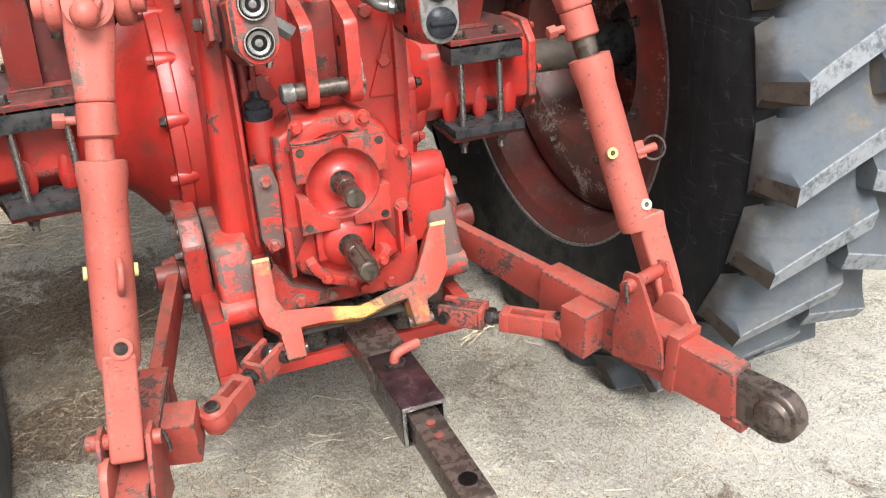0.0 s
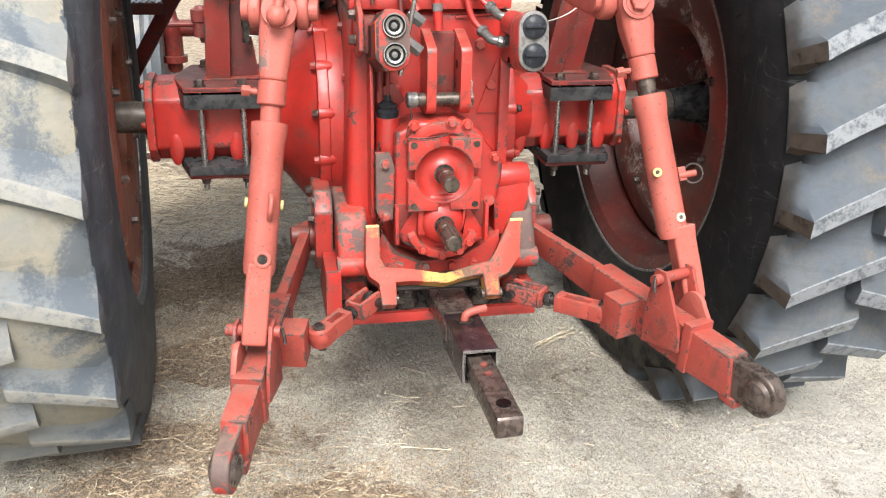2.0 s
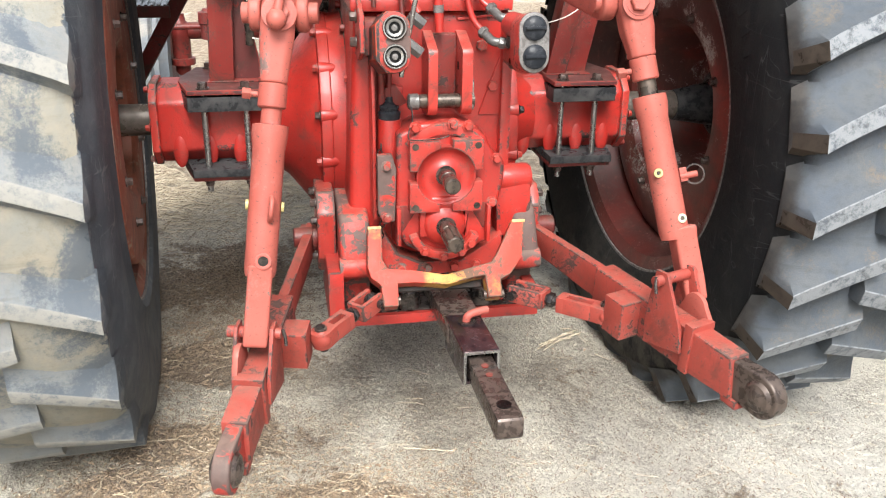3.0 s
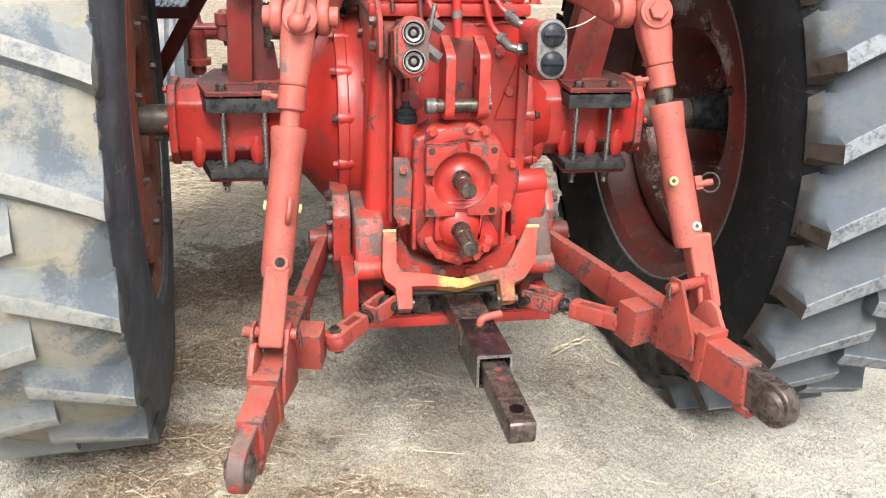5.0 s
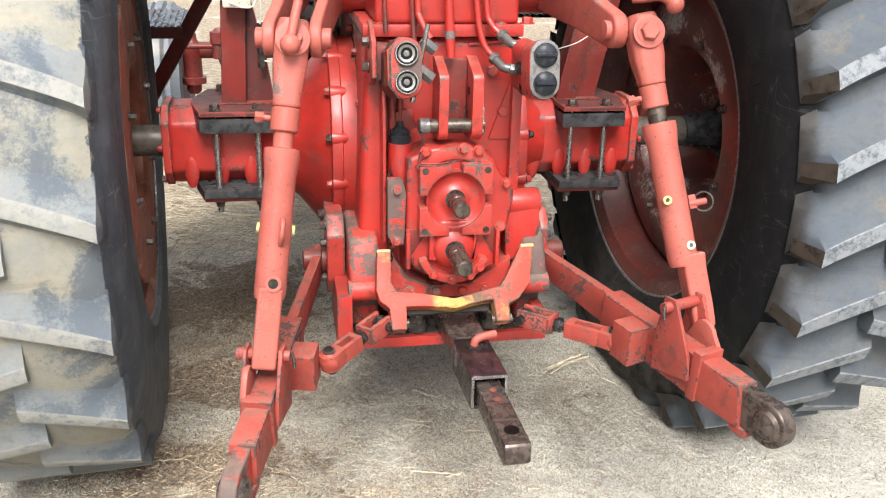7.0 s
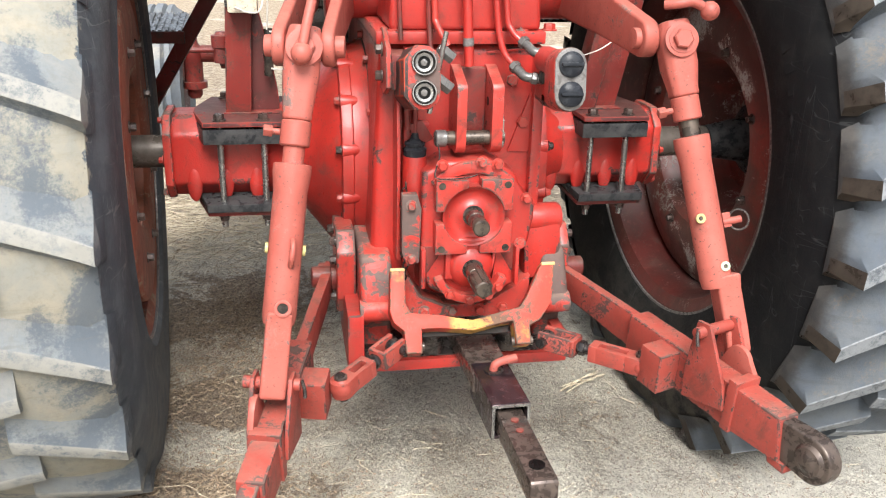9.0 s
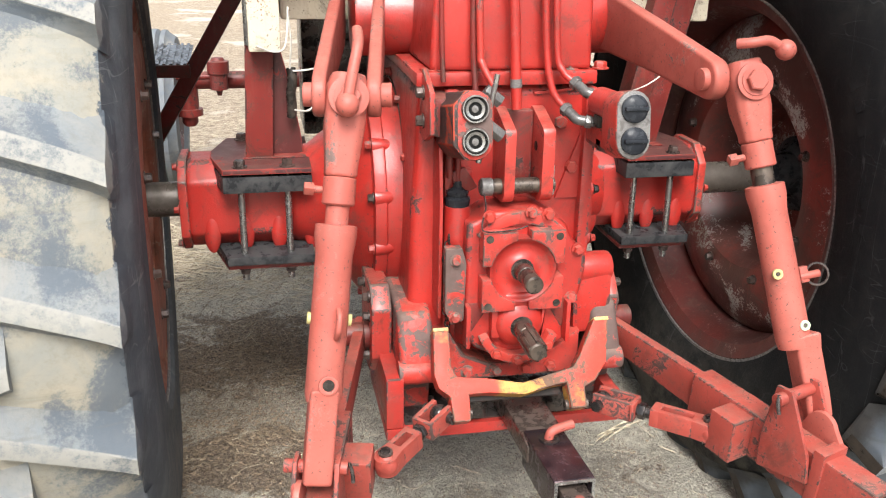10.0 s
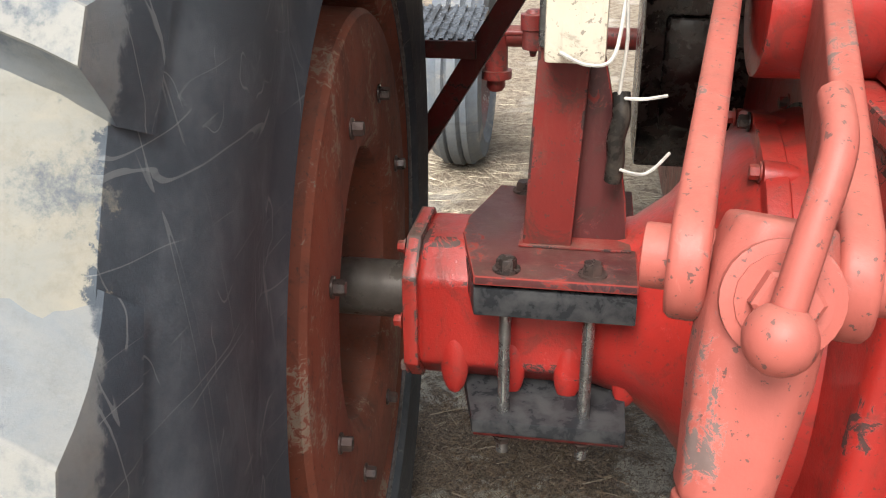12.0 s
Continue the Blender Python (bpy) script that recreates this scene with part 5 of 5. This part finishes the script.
def lift_rod(s, top, bottom, tube_top, label):
    r = thing("lift_rod", label, "lift rod", "lift rods of the hitch")
    top, bottom = Vector(top) + Vector((0, 0, SINK)), Vector(bottom) + Vector((0, 0, SINK))
    ln = (bottom - top).length
    m = basis(top, bottom - top, (0, -1, 0))  # x down the rod, z towards the rear
    T = tube_top
    bm = bmesh.new()
    lathe(bm, [(T, 0.030), (T + 0.002, 0.038), (T + 0.02, 0.0385), (T + 0.055, 0.034), (ln - 0.21, 0.034), (ln - 0.135, 0.034), (ln - 0.12, 0.031)], Matrix.Identity(4), 36)
    part("outer_tube", bm, RED_FADED, r, "faded red steel tube", m=m)
    bm = bmesh.new()
    prism(bm, [(ln - 0.145, 0.036), (ln - 0.11, 0.027), (ln - 0.02, 0.027), (ln + 0.03, 0.022), (ln + 0.034, 0.0), (ln + 0.03, -0.022), (ln - 0.02, -0.027), (ln - 0.11, -0.027), (ln - 0.145, -0.036)], 0.052, Matrix.Translation((0, -0.026 if s < 0 else -0.008, 0)))
    part("foot_block", bm, RED_FADED, r, "", 0.008, m=m, segs=3)
    bm = bmesh.new()
    rod(bm, (T - 0.06, 0, 0), (T + 0.05, 0, 0), 0.0215, None, 24)
    part("inner_screw", bm, RED_FADED if s < 0 else SHAFT, r, "smooth inner rod", m=m)
    bm = bmesh.new()
    lathe(bm, [(T - 0.085, 0.028), (T - 0.083, 0.030), (T - 0.037, 0.030), (T - 0.034, 0.027)], Matrix.Identity(4), 32)
    part("collar", bm, RED_FADED, r, "", m=m)
    bm = bmesh.new()
    rod(bm, (T - 0.06, -0.03, 0.0), (T - 0.06, -0.05, 0.0), 0.007, None, 10)
    lathe(bm, [(0, 0.012), (0.018, 0.012)], basis((T - 0.06, -0.045, 0), (0, -1, 0)), 4)
    part("set_screw", bm, RED_FADED, r, "", 0.002, m=m)
    # upper yoke: flat-sided body that narrows into the collar
    bm = bmesh.new()
    w = 0.034
    sec = [(-0.045, 0.030, 0.034), (-0.02, 0.036, 0.036), (0.05, 0.036, 0.036), (T - 0.10, 0.029, 0.028), (T - 0.085, 0.029, 0.028)]
    rings = [[bm.verts.new((u, y * a, z * b)) for y, z in ((1, 0.6), (0.6, 1), (-0.6, 1), (-1, 0.6), (-1, -0.6), (-0.6, -1), (0.6, -1), (1, -0.6))] for u, a, b in sec]
    for p, q in zip(rings, rings[1:]):
        for k in range(8):
            bm.faces.new((p[k], p[(k + 1) % 8], q[(k + 1) % 8], q[k]))
    bm.faces.new(rings[0])
    bm.faces.new(rings[-1][::-1])
    part("upper_yoke", bm, RED_FADED, r, "", 0.007, m=m, segs=3)
    bm = bmesh.new()
    lathe(bm, [(0.036, 0.036), (0.042, 0.036), (0.043, 0.030)], basis((-0.0, 0.0, 0.0), (0, 0, 1), (0, 1, 0)), 28)
    part("pivot_cap", bm, RED_FADED, r, "", m=m)
    bolt(r, m @ Vector((0, 0, 0.042)), m.to_3x3() @ Vector((0, 0, 1)), 0.021, 0.016, RED_FADED)
    # crank handle folded over the top
    bm = bmesh.new()
    if s < 0:
        tube(bm, [(-0.12, 0.006, 0.03), (-0.09, 0.006, 0.06), (-0.04, 0.0, 0.068), (0.0, -0.004, 0.07)], 0.010, 10)
        ball(bm, (0.018, -0.005, 0.07), 0.021)
    else:
        tube(bm, [(-0.075, -0.025, 0.045), (-0.07, 0.0, 0.06), (-0.068, 0.03, 0.06), (-0.055, 0.05, 0.058)], 0.010, 10)
        ball(bm, (-0.045, 0.062, 0.058), 0.020)
    part("crank_handle", bm, RED_FADED, r, "cast crank handle with ball knob", m=m)
    # lugs, plugs, hole
    return r, m, ln


rodL, mL, lL = lift_rod(-1, (-0.336, -0.60, 1.255), (-0.42, -0.80, 0.625), 0.225, "faded red lift rod with a round through hole")
rodR, mR, lR = lift_rod(1, (0.444, -0.60, 1.269), (0.550, -0.80, 0.66), 0.20, "faded red lift rod with a wire ring clip")


def rod_details():
    # left: through hole, loop, plugs
    u = lL - 0.155
    bm = bmesh.new()
    ring(bm, basis((u, 0.004, 0.030), (0, 0, 1), (0, 1, 0)), 0.0105, 0.018, 0.008, 24)
    part("hole_rim", bm, RED_FADED, rodL, "", 0.002, m=mL)
    bm = bmesh.new()
    rod(bm, (u, 0.004, 0.026), (u, 0.004, 0.0345), 0.0108, None, 20)
    part("through_hole", bm, BLACK, rodL, m=mL)
    bm = bmesh.new()
    tube(bm, [(u - 0.135, 0.012, 0.034), (u - 0.125, 0.013, 0.050), (u - 0.10, 0.012, 0.052), (u - 0.085, 0.012, 0.034)], 0.006, 10)
    part("weld_loop", bm, RED_FADED, rodL, "", m=mL)
    for y in (-0.040, 0.034):
        bm = bmesh.new()
        lathe(bm, [(0, 0.011), (0.006, 0.011)], basis((u - 0.115, y, 0.0), (0, 1, 0)), 16)
        part("plug", bm, LIME, rodL, "pale yellow plug", m=mL)
    # right: two plugs and the ring clip
    for u, y, z, mat, lab in ((lR - 0.275, -0.022, 0.027, LIME, "yellow grease plug"), (lR - 0.165, 0.012, 0.031, GREEN, "pale green plug")):
        bm = bmesh.new()
        mm = basis((u, y, z), (0, y * 0.6, 1), (0, 1, 0))
        ring(bm, mm, 0.0048, 0.0105, 0.006, 20)
        pl = part("plug", bm, mat, rodR, lab, 0.001, m=mR)
        bm = bmesh.new()
        rod(bm, mm @ Vector((0, 0, 0)), mm @ Vector((0.003, 0, 0)), 0.0052, None, 14)
        part("plug_hole", bm, DARK_IRON, pl)
    u = lR - 0.255
    bm = bmesh.new()
    pts = [(u + 0.022 * math.cos(a), 0.066 + 0.019 * math.sin(a), 0.016 + 0.008 * math.sin(a)) for a in np.linspace(0, 2 * math.pi, 13)]
    tube(bm, pts, 0.0026, 8)
    part("ring_clip", bm, GREASY, rodR, "rusty wire ring clip", m=mR)
    bm = bmesh.new()
    rod(bm, (u, 0.034, 0.006), (u, 0.075, 0.01), 0.008, None, 12)
    box(bm, (u - 0.02, 0.034, -0.004), (u + 0.012, 0.052, 0.012))
    part("clip_lug", bm, RED_FADED, rodR, "", 0.002, m=mR)


rod_details()


def lift_arm(s, root, tip, label):
    """Rockshaft arm from the cross shaft to the rod's head."""
    a = new("lift_arm")
    a.parent = tractor
    tagged(a, label)
    root, tip = Vector(root), Vector(tip) + Vector((0, 0, SINK))
    ln = (tip - root).length
    m = basis(root, tip - root)
    cheeks = (-0.058, 0.040) if s < 0 else (0.0,)
    for y in cheeks:
        bm = bmesh.new()
        th = 0.026 if s < 0 else 0.034
        prism(bm, arc_pts(0, 0, 0.075, 95, 265, 10) + [(ln * 0.6, -0.05)] + arc_pts(ln, 0, 0.040, -90, 90, 10) + [(ln * 0.6, 0.055)], th, Matrix.Translation((0, y - (th / 2 if s > 0 else 0), 0)))
        part("cheek", bm, RED_FADED, a, "", 0.008, m=m, segs=3)
    bm = bmesh.new()
    rod(bm, (ln, -0.075 if s < 0 else -0.03, 0), (ln, 0.085 if s < 0 else 0.10, 0), 0.022, None, 20)
    part("arm_pin", bm, RED_FADED, a, "", 0.002, m=m)


lift_arm(-1, (-0.25, 0.0, 1.325), (-0.336, -0.58, 1.26), "faded red forked rockshaft arm")
lift_arm(1, (0.36, 0.0, 1.325), (0.39, -0.57, 1.275), "faded red rockshaft arm")


def stabiliser(s, ball_at, foot, label):
    t = thing("stabiliser_link", label, "stabiliser", "stabiliser links of the hitch")
    p, q = Vector(ball_at), Vector(foot)
    d = q - p
    ln = d.length
    m = basis(p, d)
    bm = bmesh.new()
    ball(bm, (-0.004, 0, 0), 0.0285, 20, 0.8)
    part("ball", bm, RED_ARM, t, "", m=m)
    bm = bmesh.new()
    rod(bm, (0, 0, -0.035), (0, 0, 0.033), 0.011, None, 14)
    part("clevis_pin", bm, GREASY, t, "", 0.001, m=m)
    # slotted bar with a rounded end round the ball
    bm = bmesh.new()
    flat = Matrix(((1, 0, 0, 0), (0, 0, 1, 0), (0, 1, 0, -0.021), (0, 0, 0, 1)))
    prism(bm, arc_pts(0, 0, 0.0255, 90, 270, 10) + [(0.035, -0.021), (0.035, 0.021)], 0.042, flat)
    part("bar_end", bm, RED_ARM, t, "", 0.004, m=m)
    for y0, y1 in ((-0.021, -0.009), (0.009, 0.021)):
        bm = bmesh.new()
        box(bm, (0.033, y0, -0.0205), (ln * 0.44, y1, 0.0205))
        part("slot_rail", bm, RED_ARM, t, "", 0.002, m=m)
    bm = bmesh.new()
    box(bm, (ln * 0.43, -0.021, -0.0208), (ln * 0.52, 0.021, 0.0208))
    part("bar_head", bm, RED_ARM, t, "", 0.003, m=m)
    bm = bmesh.new()
    lathe(bm, [(0, 0.015), (0.007, 0.015), (0.009, 0.011)], basis((0, 0, 0.021), (0, 0, 1), (0, 1, 0)), 18)
    part("pin_head", bm, DARK_IRON, t, "dark pin head", m=m)
    bm = bmesh.new()
    rod(bm, (ln * 0.5, 0, 0), (ln * 0.72, 0, 0), 0.0135, None, 18)
    part("threaded_rod", bm, GREASY, t, "dark threaded rod", m=m)
    bm = bmesh.new()
    lathe(bm, [(ln * 0.58, 0.019), (ln * 0.64, 0.019)], Matrix.Identity(4), 6)
    part("lock_nut", bm, GREASY, t, "", 0.001, m=m)
    for y in (-0.026, 0.014):
        bm = bmesh.new()
        box(bm, (ln * 0.68, y, -0.022), (ln + 0.015, y + 0.012, 0.022))
        part("fork_tine", bm, RED_ARM, t, "", 0.003, m=m)
    bm = bmesh.new()
    box(bm, (ln * 0.66, -0.026, -0.022), (ln * 0.72, 0.026, 0.022))
    part("fork_root", bm, RED_ARM, t, "", 0.004, m=m)
    bm = bmesh.new()
    rod(bm, (ln, -0.04, 0), (ln, 0.04, 0), 0.012, None, 16)
    ball(bm, (ln, 0, 0), 0.021, 16)
    part("fork_pin", bm, GREASY, t, "greasy pin", m=m)


stabiliser(-1, (-0.275, -0.66, 0.51), (-0.145, -0.54, 0.54), "red adjustable stabiliser link with slotted clevis")
stabiliser(1, (0.405, -0.70, 0.54), (0.228, -0.54, 0.54), "red adjustable stabiliser link with slotted clevis")

# ---- forward parts past the axle, some unseen and added to block light ----
def forward_parts():
    f = new("front_body")
    f.parent = tractor
    tagged(f, "tractor body ahead of the axle, added mostly to block light")
    # Plain gear case block, added to stop light from ahead.
    bm = bmesh.new()
    box(bm, (-0.22, 0.9, 0.5), (0.18, 2.6, 1.1))
    part("gear_case_light_block", bm, RED_DARK, f, "", 0.03)
    # Deck and cab are out of view, added to keep sky light off the hitch.
    bm = bmesh.new()
    box(bm, (-0.86, -0.16, 1.60), (0.86, 1.7, 1.66))
    part("unseen_shade_deck", bm, CREAM, f, "unseen cream cab deck, added to shade the hitch", 0.01)
    bm = bmesh.new()
    box(bm, (-0.74, 0.0, 1.662), (0.74, 1.6, 2.7))
    part("unseen_shade_cab", bm, CREAM, f, "unseen cream cab block, added to shade the hitch", 0.05)
    # Unseen hood block, also there to stop light from ahead.
    bm = bmesh.new()
    box(bm, (-0.33, 1.7, 1.15), (0.35, 3.4, 1.75))
    part("hood_light_block", bm, RED_DARK, f, "", 0.05)
    # added dark block that closes the space behind the lift, as its shade
    bm = bmesh.new()
    box(bm, (-0.36, 0.63, 0.9), (0.18, 0.89, 1.5))
    box(bm, (-0.32, 0.61, 0.98), (0.1, 0.632, 1.2))
    part("void_shade_block", bm, GREASY, f, "dark block standing in for the shaded void", 0.012)
    # brace and step on the left
    b = new("step_brace")
    b.parent = tractor
    b.location = (0.28, 0.05, -0.02)
    tagged(b, "dull red step and brace ahead of the wheel")
    bm = bmesh.new()
    a, c = Vector((-0.78, 0.9, 1.42)), Vector((-1.22, 0.95, 0.70))
    box(bm, (0, -0.013, -0.027), ((c - a).length, 0.013, 0.027), basis(a, c - a))
    part("brace_bar", bm, RED_DARK, b, "", 0.003)
    # the step's ribbed plate slopes down to its lip
    slope = pose(-1.19, 1.03, 1.115, 8)
    bm = bmesh.new()
    box(bm, (-0.19, -0.13, -0.005), (0.19, 0.13, 0.0), slope)
    for i in range(17):
        box(bm, (-0.19 + i * 0.0225, -0.13, -0.001), (-0.18 + i * 0.0225, 0.13, 0.006), slope)
    part("tread_plate", bm, ZINC, b, "ribbed grey step plate", 0.0)
    bm = bmesh.new()
    box(bm, (-0.192, -0.142, -0.04), (0.192, -0.131, 0.003), slope)
    part("step_lip", bm, RED_DARK, b, "", 0.003)
    # right-hand perforated step
    bm = bmesh.new()
    box(bm, (0.25, 0.9, 1.135), (0.62, 1.5, 1.145))
    for i in range(14):
        box(bm, (0.255 + i * 0.026, 0.9, 1.144), (0.267 + i * 0.026, 1.5, 1.15))
    part("right_step", bm, GREASY, b, "dark ribbed step plate")
    # front wheel
    w = new("front_wheel")
    w.parent = tractor
    tagged(w, "front wheel with grey ribbed tyre")
    m = pose(-1.08, 3.3, 0.47)
    bm = bmesh.new()
    prof = [(-0.09, 0.30), (-0.13, 0.36), (-0.12, 0.43), (-0.08, 0.455), (-0.07, 0.47), (-0.045, 0.47), (-0.035, 0.45), (-0.02, 0.475), (0.02, 0.475), (0.035, 0.45), (0.045, 0.47), (0.07, 0.47), (0.08, 0.455), (0.12, 0.43), (0.13, 0.36), (0.09, 0.30)]
    lathe(bm, prof, Matrix.Identity(4), 48, closed=True)
    part("tyre", bm, TYRE_F, w, "grey three-rib tyre", m=m)
    bm = bmesh.new()
    lathe(bm, [(0.1, 0.31), (0.06, 0.25), (0.02, 0.12), (0.06, 0.06), (0.0, 0.06), (-0.02, 0.12), (0.0, 0.25), (-0.1, 0.31)], Matrix.Identity(4), 36, closed=True)
    part("rim", bm, RED_WHEEL, w, "red rim", m=m)
    # front axle with its king pin and a knuckle
    bm = bmesh.new()
    rod(bm, (-0.85, 3.1, 0.68), (0.3, 3.1, 0.68), 0.05, None, 20)
    part("axle_tube", bm, RED_DARK, w)
    bm = bmesh.new()
    lathe(bm, [(0, 0.03), (0.02, 0.045), (0.06, 0.045), (0.062, 0.075), (0.10, 0.075), (0.102, 0.055), (0.30, 0.055), (0.32, 0.035), (0.36, 0.03)], basis((-0.90, 3.1, 0.42), (0, 0, 1), (0, 1, 0)), 24)
    part("king_pin", bm, RED_DARK, w, "red king pin housing")
    bm = bmesh.new()
    lathe(bm, [(0, 0.012), (0.03, 0.02), (0.035, 0.05), (0.12, 0.05), (0.125, 0.06), (0.19, 0.06), (0.195, 0.04), (0.21, 0.03)], basis((-0.72, 2.97, 0.615), (0, 0, 1), (0, 1, 0)), 20)
    rod(bm, (-0.72, 2.97, 0.72), (-0.95, 2.97, 0.72), 0.016, None, 12)
    part("steering_knuckle", bm, RED_DARK, w, "red steering knuckle")


forward_parts()


def lamp_and_wires():
    c = new("lamp_bracket")
    c.parent = tractor
    c.location = (0.08, 0.08, 0.0)
    tagged(c, "cream rusty lamp bracket on the fender post")
    bm = bmesh.new()
    box(bm, (-0.59, -0.11, 1.247), (-0.515, -0.05, 1.5))
    part("cream_box", bm, CREAM, c, "", 0.006)
    bm = bmesh.new()
    box(bm, (-0.60, -0.06, 1.255), (-0.555, 0.0, 1.5))
    part("lamp_side", bm, ZINC, c, "", 0.006)
    bm = bmesh.new()
    box(bm, (-0.51, 0.05, 1.305), (-0.2, 0.4, 1.5))
    part("cream_panel", bm, CREAM, c, "", 0.01)
    bm = bmesh.new()
    box(bm, (0.29, 0.0, 1.30), (0.62, 0.3, 1.5))
    part("right_cream_panel", bm, CREAM, c, "", 0.01)
    wv = new("wiring")
    wv.parent = tractor
    wv.location = (0.085, 0.08, 0.0)
    tagged(wv, "taped wiring loom with pale wire ends")
    bm = bmesh.new()
    tube(bm, [(-0.497, -0.05, 1.2), (-0.495, -0.06, 1.17), (-0.50, -0.06, 1.14), (-0.498, -0.055, 1.11), (-0.50, -0.05, 1.08)], 0.012, 10)
    part("loom", bm, BLACK, wv, "black taped loom")
    for pts in (([(-0.575, -0.115, 1.262), (-0.54, -0.125, 1.25), (-0.51, -0.115, 1.262), (-0.50, -0.10, 1.35)]), ([(-0.50, -0.07, 1.33), (-0.495, -0.07, 1.27), (-0.5, -0.06, 1.2)]), ([(-0.497, -0.06, 1.195), (-0.47, -0.07, 1.197), (-0.44, -0.06, 1.20)]), ([(-0.495, -0.06, 1.10), (-0.46, -0.075, 1.10), (-0.43, -0.06, 1.125)])):
        bm = bmesh.new()
        tube(bm, pts, 0.0024, 6)
        part("wire", bm, WIRE, wv, "pale wire")
    bm = bmesh.new()
    tube(bm, [(0.2, -0.2, 1.155), (0.27, -0.2, 1.145), (0.36, -0.2, 1.165), (0.44, -0.2, 1.215), (0.5, -0.2, 1.23)], 0.0017, 6)
    part("hanging_wire", bm, WIRE, wv, "thin hanging wire")


lamp_and_wires()


# ---- straw and chaff on the soil ----
def litter():
    rng = np.random.default_rng(4)
    def flakes(name, count, spots, size, width, material, label):
        verts, faces = [], []
        for k in range(count):
            cx, cy, sx, sy = spots[int(rng.integers(len(spots)))]
            x, y = rng.normal(cx, sx), rng.normal(cy, sy)
            a, ln, w = rng.uniform(0, math.pi), rng.uniform(*size), rng.uniform(*width)
            z = soil_height(x, y) + rng.uniform(0.0005, 0.004)
            t = rng.uniform(-0.002, 0.005)
            dx, dy = math.cos(a) * ln / 2, math.sin(a) * ln / 2
            ox, oy = -math.sin(a) * w / 2, math.cos(a) * w / 2
            n, h = len(verts), min(w, 0.0022)
            verts += [(x - dx + ox, y - dy + oy, z), (x - dx - ox, y - dy - oy, z), (x - dx, y - dy, z + h), (x + dx + ox, y + dy + oy, z + t), (x + dx - ox, y + dy - oy, z + t), (x + dx, y + dy, z + t + h)]
            faces += [(n, n + 1, n + 4, n + 3), (n + 1, n + 2, n + 5, n + 4), (n + 2, n, n + 3, n + 5), (n, n + 2, n + 1), (n + 3, n + 4, n + 5)]
        me = bpy.data.meshes.new(name)
        me.from_pydata(verts, [], faces)
        me.materials.append(material)
        tagged(new(name, me), label, "straw", kind="stuff")
    beds = [(-0.55, -0.25, 0.16, 0.10), (-0.6, 0.3, 0.22, 0.15), (-0.45, -0.55, 0.25, 0.09), (-0.58, 0.95, 0.2, 0.2), (-0.6, 0.8, 0.22, 0.2), (-0.8, -0.5, 0.15, 0.15), (-0.55, 0.55, 0.18, 0.2), (-0.15, -0.62, 0.2, 0.12)]
    wide = [(-0.3, -0.6, 0.5, 0.35), (0.6, -0.6, 0.5, 0.3), (-0.4, 0.5, 0.4, 0.5), (0.2, -0.8, 0.7, 0.25), (0.5, 0.2, 0.3, 0.4)]
    flakes("chaff", 16000, beds, (0.003, 0.016), (0.0008, 0.0026), CHAFF, "brown broken chaff on the soil")
    flakes("crumbs", 8500, wide, (0.002, 0.009), (0.001, 0.003), CHAFF, "fine brown crumbs and chaff on the soil")
    flakes("wood_chips", 2600, wide + beds, (0.002, 0.008), (0.001, 0.003), STRAW, "small pale wood chips on the soil")
    flakes("straw", 400, [(-0.5, -0.2, 0.4, 0.3), (0.3, -0.4, 0.6, 0.3), (-0.4, -0.5, 0.3, 0.2), (0.8, -0.6, 0.4, 0.2)], (0.02, 0.07), (0.0008, 0.0018), STRAW, "loose pale straw stalks on the soil")
    flakes("far_straw", 6000, [(-1.2, 3.2, 0.9, 1.0), (0.6, 3.0, 0.7, 1.0), (-0.9, 1.9, 0.5, 0.3)], (0.04, 0.16), (0.0015, 0.004), STRAW, "pale straw litter on the ground beyond")
    # thin bent stems and roots
    bm = bmesh.new()
    for k in range(70):
        cx, cy, sx, sy = (beds + wide)[int(rng.integers(len(beds) + len(wide)))]
        x, y, a = rng.normal(cx, sx), rng.normal(cy, sy), rng.uniform(0, 2 * math.pi)
        pts = []
        for i in range(5):
            pts.append((x, y, soil_height(x, y) + 0.004 + 0.003 * (i % 2)))
            a += rng.uniform(-0.7, 0.7)
            ln = rng.uniform(0.012, 0.04)
            x, y = x + ln * math.cos(a), y + ln * math.sin(a)
        tube(bm, pts, rng.uniform(0.0006, 0.0013), 5)
    tagged(new("stems", finish(bm, "stems", STRAW)), "thin bent dry stems on the soil", "straw", kind="stuff")
    # a bunch of longer stalks
    b = thing("straw_bunch", "small bunch of pale straw stalks on the soil", "straw")
    for k, (x0, y0, x1, y1) in enumerate(((0.50, 0.11, 0.65, 0.20), (0.51, 0.09, 0.68, 0.195), (0.505, 0.13, 0.63, 0.16), (0.53, 0.12, 0.66, 0.215), (0.49, 0.10, 0.58, 0.14))):
        bm = bmesh.new()
        tube(bm, [(x0, y0, 0.012), ((x0 + x1) / 2, (y0 + y1) / 2 + 0.006, 0.018), (x1, y1, 0.013)], 0.0022, 6)
        part("stalk", bm, STRAW, b)


litter()
